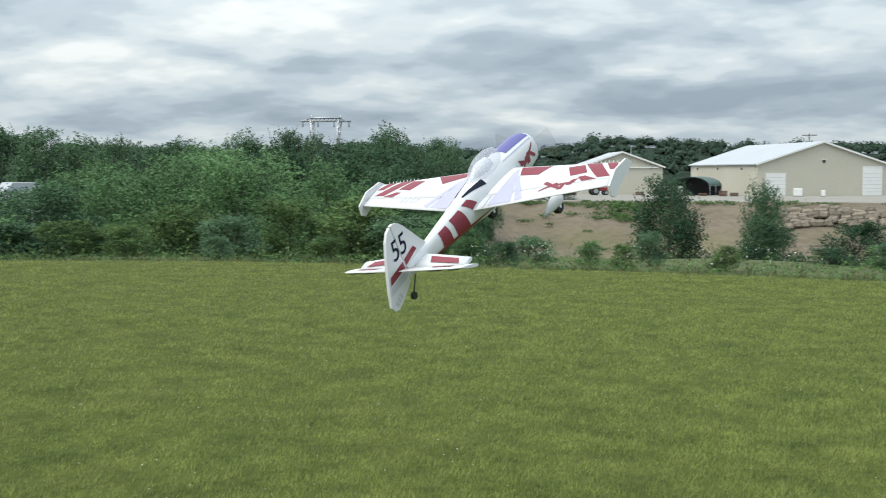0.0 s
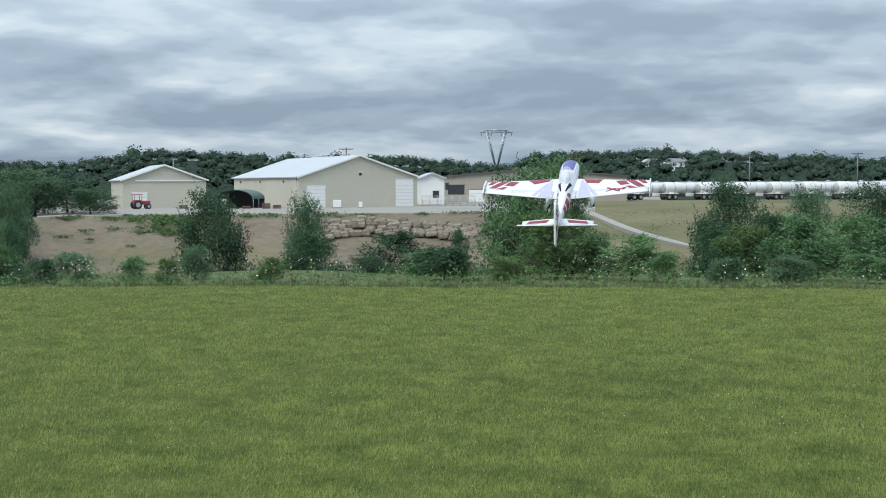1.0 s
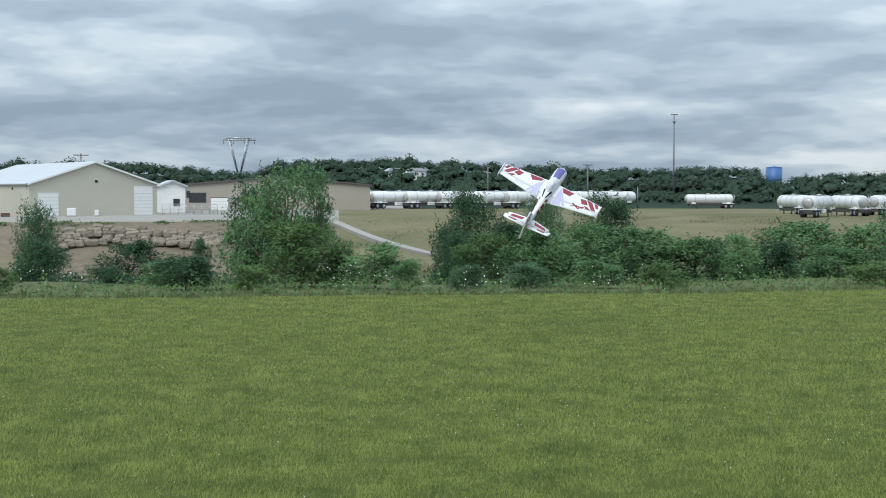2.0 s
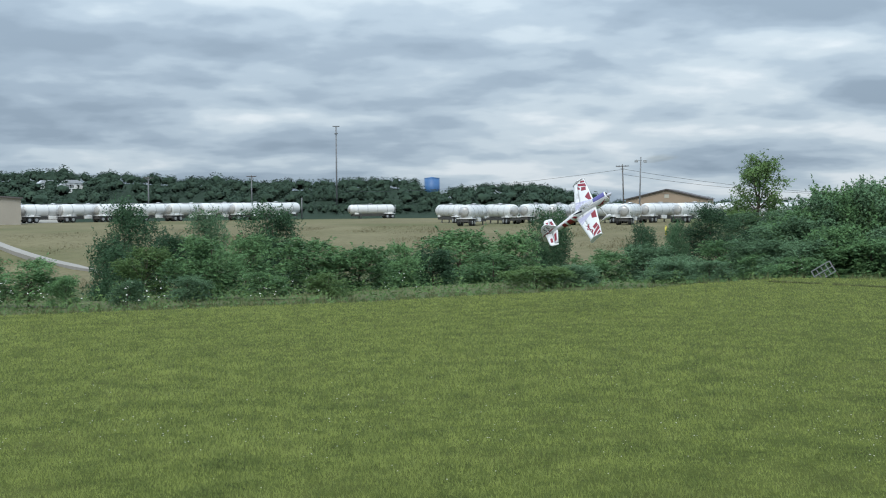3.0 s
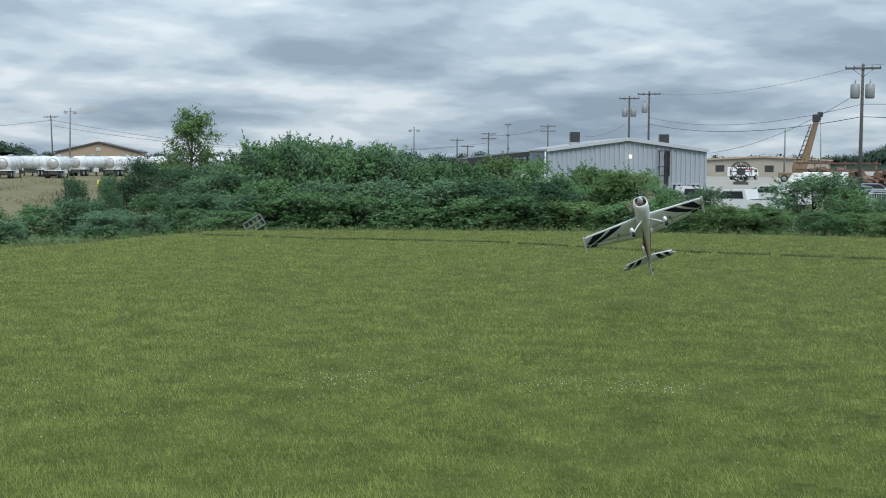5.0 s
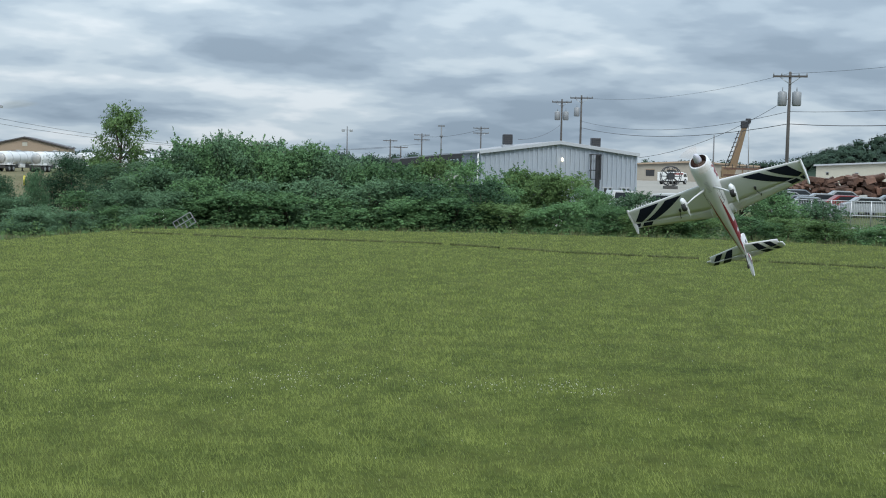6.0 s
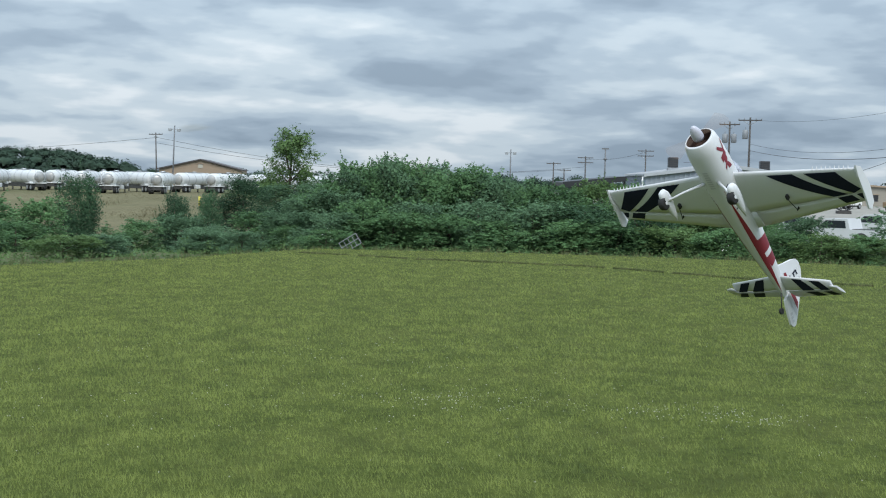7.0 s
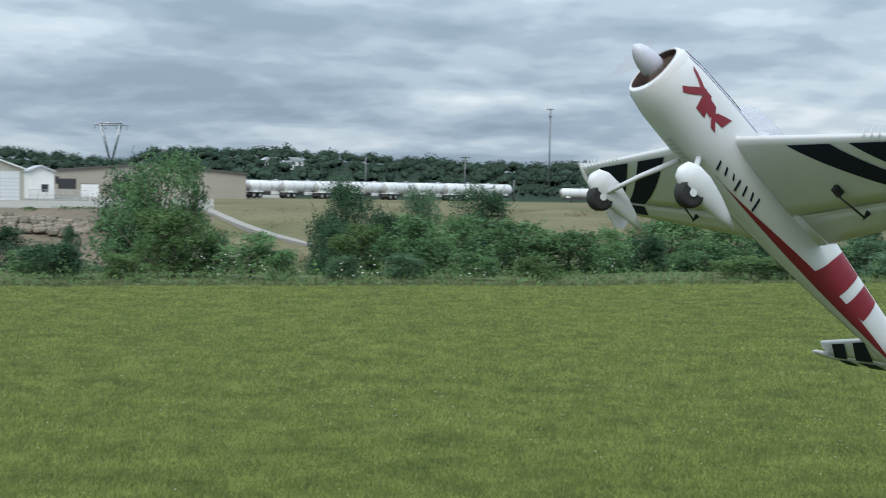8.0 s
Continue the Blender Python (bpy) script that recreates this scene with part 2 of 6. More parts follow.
# ---- mesh helpers ----
class Mesh:
    """Collects vertices and faces; a part is made from it."""

    def __init__(self):
        self.v, self.f, self.s = [], [], []

    def add(self, verts, faces, smooth=False):
        n = len(self.v)
        self.v += [tuple(p) for p in verts]
        self.f += [tuple(i + n for i in f) for f in faces]
        self.s += [smooth] * len(faces)
        return self

    def box(self, x0, y0, z0, x1, y1, z1, bevel=0.0):
        b = min(bevel, abs(x1 - x0) / 2.01, abs(y1 - y0) / 2.01, abs(z1 - z0) / 2.01)
        if b <= 0:
            return self.add([(x, y, z) for z in (z0, z1) for y in (y0, y1) for x in (x0, x1)],
                            [(0, 2, 3, 1), (4, 5, 7, 6), (0, 1, 5, 4), (2, 6, 7, 3), (0, 4, 6, 2), (1, 3, 7, 5)])
        rings = []
        for z, i in ((z0, b), (z0 + b, 0), (z1 - b, 0), (z1, b)):
            c = b
            rings.append([(x0 + c, y0 + i, z), (x1 - c, y0 + i, z), (x1 - i, y0 + c, z), (x1 - i, y1 - c, z),
                          (x1 - c, y1 - i, z), (x0 + c, y1 - i, z), (x0 + i, y1 - c, z), (x0 + i, y0 + c, z)])
        return self.loft(rings, smooth=False)

    def loft(self, rings, closed=True, caps=True, smooth=True):
        n, k = len(rings[0]), len(rings)
        v = [p for r in rings for p in r]
        f = []
        for j in range(k - 1):
            for i in range(n if closed else n - 1):
                a, b = j * n + i, j * n + (i + 1) % n
                f.append((a, b, b + n, a + n))
        self.add(v, f, smooth)
        if caps and closed:
            m = len(self.v) - len(v)
            self.f += [tuple(m + i for i in reversed(range(n))), tuple(m + (k - 1) * n + i for i in range(n))]
            self.s += [False, False]
        return self

    def tube(self, points, radii, seg=8, smooth=True):
        pts = [Vector(p) for p in points]
        if isinstance(radii, (int, float)):
            radii = [radii] * len(pts)
        rings = []
        for i, p in enumerate(pts):
            d = (pts[min(i + 1, len(pts) - 1)] - pts[max(i - 1, 0)]).normalized()
            u = d.cross(Vector((0, 0, 1)) if abs(d.z) < 0.9 else Vector((1, 0, 0))).normalized()
            w = d.cross(u)
            rings.append([tuple(p + (u * math.cos(a) + w * math.sin(a)) * radii[i]) for a in (2 * math.pi * k / seg for k in range(seg))])
        return self.loft(rings, smooth=smooth)

    def prism(self, outline, axis, a, b, smooth=False):
        """An outline of (p, q) pairs drawn out along an axis: x (p, q = y, z), y (x, z) or z (x, y)."""
        def at(p, q, c):
            return {"x": (c, p, q), "y": (p, c, q), "z": (p, q, c)}[axis]
        return self.loft([[at(p, q, a) for p, q in outline], [at(p, q, b) for p, q in outline]], smooth=smooth)

    def data(self, name, mats):
        me = bpy.data.meshes.new(name)
        me.from_pydata(self.v, [], self.f)
        me.polygons.foreach_set("use_smooth", self.s)
        for m in mats if isinstance(mats, (list, tuple)) else [mats]:
            me.materials.append(m)
        bm = bmesh.new()
        bm.from_mesh(me)
        bmesh.ops.recalc_face_normals(bm, faces=bm.faces)
        bm.to_mesh(me)
        bm.free()
        return me


def part(name, mesh, mats, parent, label="", at=None):
    ob = new(name, mesh.data(name, mats) if isinstance(mesh, Mesh) else mesh)
    ob.parent = parent
    if at is not None:
        ob.matrix_basis = at
    return tagged(ob, label)


def thing(name, label, category, at=None, group="", kind=""):
    ob = new(name)
    ob.empty_display_size = 0.2
    if at is not None:
        ob.matrix_world = at
    return tagged(ob, label, category, group, kind)


def lerp_table(table, x):
    xs = [r[0] for r in table]
    if len(table[0]) == 2:
        return float(np.interp(x, xs, [r[1] for r in table]))
    return [float(np.interp(x, xs, [r[i] for r in table])) for i in range(1, len(table[0]))]


def polar(az, r, z=0.0):
    return Vector((r * math.sin(radians(az)), r * math.cos(radians(az)), z))


# ---- the lie of the land: mown field, ditch or valley, bank, yard, wooded hills ----
# azimuth: field edge, valley radius and height, foot of bank and height, top of bank and height
LAND = [(-180, 60, 90, -2, 120, -2.3, 160, -2.3), (-80, 26, 60, -3, 100, -3.5, 160, -3), (-42, 20.7, 60, -4.5, 110, -6, 160, -3),
        (-37, 20, 70, -6.5, 138, -8.2, 163, -2.3), (-19, 18.6, 70, -6.5, 141, -8.2, 163, -2.3), (-12, 18.7, 70, -6, 125, -7, 168, -2.3),
        (-5, 18.8, 70, -5.5, 110, -5.0, 200, -2.3), (5, 19.5, 70, -5, 105, -4.3, 214, -2.3), (18, 22.3, 60, -4, 100, -3.6, 190, -2.3),
        (24.4, 25.6, 50, -2.5, 75, -2.4, 120, -2.3), (50, 25.4, 50, -2.2, 75, -2.3, 110, -2.3),
        (80, 25, 60, -2.2, 80, -2.3, 110, -2.3), (180, 60, 90, -2, 120, -2.3, 160, -2.3)]
RIDGE = [(-180, 0.8), (-75, 1.9), (-62, 1.7), (-57.5, 1.15), (-50, 0.95), (-47.6, 1.2), (-43, 1.25), (-40, 1.0), (-36.7, 0.93), (-34.5, 1.2), (-32.3, 1.55), (-29, 1.4),
         (-26.6, 1.2), (-21, 1.2), (-17.8, 0.9), (-15.8, 0.8), (-14.7, 1.35), (-10, 1.45), (-5, 1.27), (-1, 1.0), (2, 0.95), (5.7, 1.1), (7.3, 0.92), (7.7, 0.42), (8.6, 0.42), (9.7, 0.74),
         (13, 0.75), (15.1, 0.25), (16.7, -0.05), (22, -0.1), (30, -0.12), (52, -0.12), (54.4, 0.12), (56, 0.7), (58.2, 1.3), (66, 1.5), (75, 1.3), (180, 0.8)]
HILL_R, WOOD_H = 820.0, 10.0


def smooth01(t):
    t = min(1.0, max(0.0, t))
    return t * t * (3 - 2 * t)


def land(az, r):
    re, rv, zv, rf, zf, ry, zy = lerp_table(LAND, az)
    if r <= re:
        return 0.0
    if r <= re + 1.2:
        return -0.12 * (r - re) / 1.2
    if r <= rv:
        return -0.12 + (zv + 0.12) * smooth01((r - re - 1.2) / (rv - re - 1.2))
    if r <= rf:
        return zv + (zf - zv) * smooth01((r - rv) / (rf - rv))
    if r <= ry:
        t = (r - rf) / (ry - rf)
        return zf + (zy - zf) * (0.75 * t + 0.25 * smooth01(t))
    if r < 380:
        return zy
    top = EYE[2] + HILL_R * math.tan(radians(lerp_table(RIDGE, az))) - 0.55 * WOOD_H
    if r < HILL_R:
        return zy + (top - zy) * smooth01((r - 380) / (HILL_R - 380))
    return top + (-14 - top) * smooth01((r - HILL_R) / 900)


def on_land(az, r, dz=0.0):
    return polar(az, r, land(az, r) + dz)


def ground_sheet():
    azs = [-180 + i * 4 for i in range(25)] + [-80 + i * 0.4 for i in range(401)] + [80.5 + i * 4 for i in range(25)]
    steps = [0.0, 0.15, 0.3, 0.45, 0.6, 0.75, 0.87, 0.95, 1.0]
    rows, mats = [], []
    for az in azs:
        re, rv, zv, rf, zf, ry, zy = lerp_table(LAND, az)
        rs = [re * s for s in steps[1:]] + [re + 0.5, re + 1.2] + [re + 1.2 + (rv - re - 1.2) * k / 7 for k in range(1, 8)]
        rs += [rv + (rf - rv) * k / 6 for k in range(1, 7)] + [rf + (ry - rf) * k / 8 for k in range(1, 9)]
        rs += [ry + (380 - ry) * k / 6 for k in range(1, 7)] + [380 + (HILL_R - 380) * k / 10 for k in range(1, 11)] + [900, 1050, 1250, 1500, 1720, 2500, 4600]
        row = []
        for i, r in enumerate(rs):
            p = on_land(az, r)
            if r > re + 3 and r < 380:
                p.z += 0.35 * noise.noise((p.x * 0.12, p.y * 0.12, 0)) * (1 if r < ry - 1 else 0.1)
            if rf < r < ry - 1 and -41 < az < -12:
                # rain gullies down the earth bank
                lean = az + 0.05 * (r - rf)
                p.z += (1.0 if az < -25.5 else 0.0) * (0.75 * noise.noise((lean * 0.9, r * 0.05, 3)) + 0.4 * noise.noise((lean * 2.3, r * 0.10, 7)))
            row.append(p)
        rows.append(row)
    n, k = len(rows[0]), len(rows)
    verts, faces, mi = [(0, 0, 0)], [], []
    for row in rows:
        verts += [tuple(p) for p in row]
    for j in range(k):
        a, b, az = 1 + j * n, 1 + ((j + 1) % k) * n, azs[j]
        faces.append((0, b, a))
        mi.append(0)
        for i in range(n - 1):
            faces.append((a + i, b + i, b + i + 1, a + i + 1))
            if i < 7:
                g = 0
            elif i < 10:
                g = 1
            elif i < 22:
                g = 1 if -37 < az else 5
            elif i < 30:
                g = 2 if -39.2 < az < -12 else 3 if -12 <= az < 24 else 1 if az >= 24 else 5
            elif i < 33:
                g = 4 if -38 < az < -12 or 34 <= az < 60 else 3 if -12 <= az < 20 else 1 if 20 <= az < 34 else 5
            else:
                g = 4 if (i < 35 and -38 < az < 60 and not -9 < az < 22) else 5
            mi.append(g)
    me = bpy.data.meshes.new("ground")
    me.from_pydata(verts, [], faces)
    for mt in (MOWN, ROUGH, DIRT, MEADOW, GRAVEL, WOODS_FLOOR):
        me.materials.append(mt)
    me.polygons.foreach_set("material_index", mi)
    me.polygons.foreach_set("use_smooth", [True] * len(faces))
    me.update()
    tagged(new("ground", me), "mown grass field falling to a valley, earth bank and gravel yard", "ground", kind="structure")


ground_sheet()


# ---- vegetation ----
# stretch: azimuth, distance, height of the top, width, kind: green, dark, grey (y), light, open tree (o), poplar (p)
PLANTS = {}
PLANTS["wood_edge"] = [
    (-59.9, 29, 0.48, 2.02, "d"), (-57.3, 27, 0.59, 1.63, "l"), (-55, 26, 0.54, 1.15, "l"), (-52.5, 30, 0.81, 2.09, "l"), (-50, 27, 0.68, 1.51, "y"),
    (-47.6, 29, 0.96, 1.62, "l"), (-44.7, 29, 1.01, 2.43, "l"), (-42.1, 28, 0.61, 1.95, "y"), (-40.5, 26, 0.42, 1.45, "g"), (-39.1, 25, 0.49, 0.7, "g"),
    (-45.9, 25, 0.26, 0.7, "l"), (-51, 25, 0.16, 0.7, "y"), (-61.8, 34, 0.92, 3.16, "g"),
]
PLANTS["wood_middle"] = [
    (-58.5, 58, 0.75, 6.47, "d"), (-54, 60, 1.7, 6.7, "g"), (-49.7, 62, 1.99, 6.63, "g"), (-45.8, 58, 1.71, 5.93, "g"), (-42.6, 55, 1.19, 5.12, "d"),
    (-40.7, 50, 0.77, 3.49, "g"), (-44.2, 75, 2.78, 6.98, "d"), (-56.3, 80, 2.27, 7.44, "g"), (-52, 85, 2.71, 7.91, "g"), (-41, 80, 2.12, 5.95, "d"),
    (-47.9, 80, 2.66, 5.95, "d"), (-61.8, 70, 0.7, 6.51, "d"),
]
PLANTS["wood_back"] = [
    (-60.2, 140, 5.79, 7.16, "d"), (-58.9, 135, 5.85, 6.91, "d"), (-57, 150, 5.04, 8.37, "d"), (-55.1, 140, 4.97, 6.51, "o"), (-53, 150, 4.71, 10.47, "d"),
    (-51.2, 140, 3.88, 7.81, "g"), (-49.6, 150, 5.57, 6.98, "d"), (-47.6, 145, 6.25, 6.07, "d"), (-46.5, 140, 5.46, 4.56, "o"), (-45, 150, 5.2, 6.98, "d"),
    (-42.9, 145, 6.16, 6.74, "d"), (-40.7, 150, 5.35, 6.28, "d"), (-40.2, 140, 4.2, 5.86, "d"), (-41.8, 130, 4.13, 5.44, "d"),
]
PLANTS["west_valley"] = [
    (-37.7, 172, 2.26, 8.8, "g"), (-36.3, 178, 2.43, 9.11, "d"), (-35.3, 170, 1.09, 6.33, "g"), (-38.4, 190, 4, 10.6, "d"), (-38.7, 45, 0.2, 1.26, "d"),
    (-36, 24, 0.35, 0.84, "y"), (-37.5, 23, 0.14, 0.64, "d"), (-33.4, 23, 0.15, 0.53, "g"), (-31.9, 22, 0.1, 0.41, "l"), (-29.8, 42, 1.36, 2.73, "d"),
    (-30.7, 24, 0.46, 0.61, "y"), (-25.7, 46, 1.11, 1.71, "d"), (-25.4, 41, -0.02, 2.19, "d"), (-21.6, 31, 0.32, 1.66, "d"), (-22.7, 27, -0.02, 1, "d"),
    (-27.2, 22, 0.05, 0.61, "l"), (-38.9, 110, 1.31, 3.58, "d"), (-38.3, 140, 0.18, 3.26, "g"),
]
PLANTS["valley_centre_west"] = [
    (-19.8, 27, 0.16, 1.38, "g"), (-18.3, 33, 0.27, 0.61, "d"), (-14.5, 44, 2.36, 4.09, "o"), (-16, 47, 1.93, 2.62, "d"), (-13, 45, 2.17, 2.09, "o"),
    (-13.8, 25, 0.99, 1.74, "l"), (-10.3, 24, 0.61, 1.34, "g"), (-11.9, 25, 0.55, 0.81, "g"), (-16, 22, 0.28, 0.82, "l"), (-19.1, 24, 0.4, 1.34, "d"),
    (-8.7, 23, 0.33, 0.64, "g"), (-6.6, 34, 0.49, 1.42, "d"),
]
PLANTS["valley_centre_east"] = [
    (-5.9, 41, 1.47, 2.57, "d"), (-5.2, 27, 0.69, 1.26, "l"), (-2.5, 40, 1.25, 1.67, "y"), (-2.2, 26, 0.94, 1.81, "g"), (-3.3, 22, 0.36, 0.82, "y"),
    (-6, 21.5, 0.2, 0.6, "y"), (0.6, 36, 1.38, 2.34, "d"), (2.3, 28, 0.74, 2.47, "g"), (4.7, 28, 0.64, 1.69, "g"), (3.2, 23, 0.17, 0.86, "l"),
    (0.2, 24, 0.25, 1, "g"), (-0.6, 30, 0.89, 1.4, "g"), (-4.1, 33, 0.82, 1.38, "d"),
]
PLANTS["meadow_foot"] = [
    (6.3, 32, 0.12, 1.64, "d"), (9.4, 34, 0.85, 2.53, "g"), (8.1, 31, 0.43, 1.44, "d"), (12, 35, 0.64, 1.95, "g"), (13.5, 44, 1.31, 1.94, "d"),
    (11, 29, 0.38, 1.75, "g"), (13, 25, 0.14, 1.51, "l"), (14.8, 26, 0.16, 1.33, "y"), (6.8, 30, 0.6, 1.26, "g"),
]
PLANTS["meadow_corner"] = [
    (16, 30, 0.35, 1.67, "g"), (18, 40, 0.8, 1.49, "d"), (18, 31, 0.46, 1.59, "y"), (19.2, 28, 0.27, 1.3, "y"), (21, 80, 1, 4.28, "d"),
    (19.4, 60, 0.54, 1.67, "d"), (21.8, 32, 0.51, 1.93, "g"), (19.4, 29, 0.31, 1.48, "y"), (23.1, 30, 0.37, 1.4, "g"), (21, 27, 0.12, 1, "y"),
    (24.1, 30, 0.48, 1.26, "y"), (23.8, 30, 0.62, 1.53, "y"), (23.2, 150, 6.99, 7.6, "p"), (22.5, 126, 0.3, 5.0, "d"), (24.1, 128, 0.4, 4.6, "d"), (22.8, 34, 0.68, 1.42, "d"),
]
PLANTS["thicket_west"] = [
    (22.9, 31, 0.62, 1.6, "y"), (23.9, 31, 0.98, 1.7, "y"), (24.7, 31.5, 1.30, 1.7, "g"), (25.6, 32, 1.62, 1.8, "y"), (26.4, 32.5, 1.88, 1.8, "g"), (27.6, 32.5, 1.95, 1.8, "y"), (28.9, 33, 1.95, 1.8, "g"), (30.5, 33, 1.6, 1.8, "y"), (32.3, 33, 1.48, 1.8, "g"), (25.2, 29, 0.7, 1.6, "y"), (26.6, 29.5, 1.0, 1.7, "g"), (29.3, 29.5, 0.95, 1.7, "y"), (32, 29.5, 0.8, 1.7, "y"), (25.4, 31, 1.12, 1.87, "y"), (27, 32, 1.65, 1.79, "g"), (28.2, 33, 1.95, 1.69, "y"), (29.7, 32, 1.61, 1.79, "g"), (31.5, 32, 1.49, 1.79, "g"),
    (33.1, 32, 1.37, 1.79, "y"), (24.9, 28, 0.32, 1.43, "g"), (28, 29, 0.67, 2.02, "g"), (30.7, 29, 0.54, 2.16, "g"), (33.4, 29, 0.4, 2.02, "g"),
]
PLANTS["thicket_middle"] = [
    (34, 32.5, 1.3, 1.8, "y"), (35.5, 32.5, 1.2, 1.8, "g"), (37, 29.5, 0.8, 1.8, "d"), (39.8, 29.5, 0.75, 1.8, "d"), (34.6, 29.5, 0.8, 1.8, "y"), (34.7, 31, 1.18, 1.73, "g"), (36.3, 31, 1.11, 1.73, "g"), (37.6, 33, 1.33, 1.69, "l"), (39, 32, 1.28, 1.49, "g"), (40.6, 31, 0.87, 1.44, "g"),
    (42, 33, 1.06, 1.69, "l"), (36, 29, 0.47, 2.02, "g"), (38.6, 29, 0.41, 2.02, "g"), (41.2, 29, 0.35, 1.89, "l"), (41.2, 33, 1.08, 1.69, "g"),
    (42.8, 32, 0.95, 1.49, "l"),
]
PLANTS["thicket_east"] = [
    (43.8, 32, 1.02, 1.64, "l"), (44.8, 30, 0.72, 1.12, "g"), (43.5, 28.5, 0.38, 1.59, "g"), (46.3, 28, 0.41, 1.3, "g"), (47.7, 27.5, 0.36, 1.41, "l"),
    (49.2, 28, 0.3, 1.43, "g"), (51.8, 32, 0.95, 2.46, "y"), (49.8, 28, 0.3, 1.3, "l"), (53.3, 31, 0.61, 1.44, "g"), (54, 29, 0.17, 1.48, "l"),
    (55.7, 29, 0.1, 1.48, "g"), (52.3, 28.5, 0.17, 1.46, "g"), (55.6, 27.5, 0.18, 1.41, "l"), (57.7, 27, 0.18, 1.38, "g"), (59.6, 28, 0.38, 1.69, "d"),
    (55.4, 34, 0.39, 1.42, "y"), (60.9, 30, 0.58, 2.09, "g"), (47.2, 28.5, 0.69, 1.19, "y"), (45.5, 29, 0.66, 0.94, "g"),
]
rng = np.random.default_rng(7)


def quads_mesh(name, centers, sizes, mat, elong=1.5, up_bias=0.0, r=None, core=None):
    """Many small leaves as one mesh."""
    r = r or rng
    n = len(centers)
    nrm = r.normal(size=(n, 3))
    nrm[:, 2] += up_bias
    nrm /= np.linalg.norm(nrm, axis=1, keepdims=True)
    u = np.cross(nrm, r.normal(size=(n, 3)))
    u /= np.linalg.norm(u, axis=1, keepdims=True)
    v = np.cross(nrm, u)
    s = np.asarray(sizes)[:, None]
    a, b = u * s * 0.5 * elong, v * s * 0.5
    vs = np.stack([centers - a - b * 0.7, centers + a, centers - a * 0.5 + b], 1).reshape(-1, 3)
    if core is not None:
        vs = np.concatenate([vs, core])
        n = len(vs) // 3
    me = bpy.data.meshes.new(name)
    me.vertices.add(3 * n)
    me.vertices.foreach_set("co", vs.astype(np.float32).ravel())
    me.loops.add(3 * n)
    me.loops.foreach_set("vertex_index", np.arange(3 * n, dtype=np.int32))
    me.polygons.add(n)
    me.polygons.foreach_set("loop_start", np.arange(0, 3 * n, 3, dtype=np.int32))
    me.materials.append(mat)
    me.update(calc_edges=True)
    return me


def crown_points(n, lobes, r, lo=0.55, shell=0.65):
    """Points in a crown made of ellipsoid lobes (x, y, z, rx, rz), thicker towards each lobe's skin."""
    w = np.array([l[3] ** 2 for l in lobes])
    pick = r.choice(len(lobes), n, p=w / w.sum())
    d = r.normal(size=(n, 3))
    d /= np.linalg.norm(d, axis=1, keepdims=True)
    rad = np.where(r.random(n) < shell, r.uniform(0.82, 1.08, n), r.uniform(lo, 0.95, n))
    L = np.array(lobes)[pick]
    return L[:, :3] + d * rad[:, None] * np.stack([L[:, 3], L[:, 3], L[:, 4]], 1)


def lobes_for(kind, r):
    out = []
    if kind in "op":
        for k in range(24 if kind == "o" else 30):
            z = r.uniform(0.26 if kind == "o" else 0.15, 0.93)
            reach = 0.42 * math.sin(math.pi * (z * 0.8 + 0.12)) if kind == "o" else 0.52 * (1.02 - z) ** 0.6
            a = r.uniform(0, 2 * math.pi)
            q = reach * r.uniform(0.3, 1.0)
            s = r.uniform(0.09, 0.15)
            out.append((q * math.cos(a), q * math.sin(a), z, s, s * 0.6))
        out.append((0, 0, 0.48, 0.2, 0.22))
        out.append((0.03, -0.02, 0.72, 0.17, 0.18))
        out.append((0.02, 0, 0.9, 0.09, 0.09))
        return out
    for k in range(22):
        z = r.uniform(0.06, 0.90)
        reach = 0.40 * math.sqrt(max(0.05, 1 - ((z - 0.30) / 0.72) ** 2))
        a = r.uniform(0, 2 * math.pi)
        q = reach * r.uniform(0.45, 1.0)
        s = r.uniform(0.09, 0.18)
        out.append((q * math.cos(a), q * math.sin(a), z, s, s * 1.05))
    out.append((0, 0, 0.42, 0.34, 0.38))
    for k in range(4):
        out.append((r.uniform(-0.13, 0.13), r.uniform(-0.13, 0.13), r.uniform(0.78, 0.91), 0.11, 0.09))
    return out


def leaf_sprays(n, lobes, r, droop=0.25):
    """Leaves set along short shoots that grow out of the lobes, so that the crown is clumped, with gaps."""
    per = 13
    k = n // per
    w = np.array([l[3] ** 2 for l in lobes])
    L = np.array(lobes)[r.choice(len(lobes), k, p=w / w.sum())]
    d = r.normal(size=(k, 3))
    d[:, 2] += 0.35
    d /= np.linalg.norm(d, axis=1, keepdims=True)
    start = L[:, :3] + d * np.stack([L[:, 3], L[:, 3], L[:, 4]], 1) * r.uniform(0.35, 0.92, (k, 1))
    way = d * np.array([1, 1, 0.75]) + r.normal(0, 0.45, (k, 3))
    way[:, 2] += r.uniform(-droop, 0.6, k)
    way *= (r.uniform(0.05, 0.125, k) / np.linalg.norm(way, axis=1))[:, None]
    u = np.tile(np.linspace(0, 1, per), k)
    pts = np.repeat(start, per, 0) + np.repeat(way, per, 0) * u[:, None]
    pts[:, 2] -= 0.025 * u ** 2
    return pts + r.normal(0, 1, pts.shape) * (0.018 * (1.15 - 0.7 * u))[:, None]


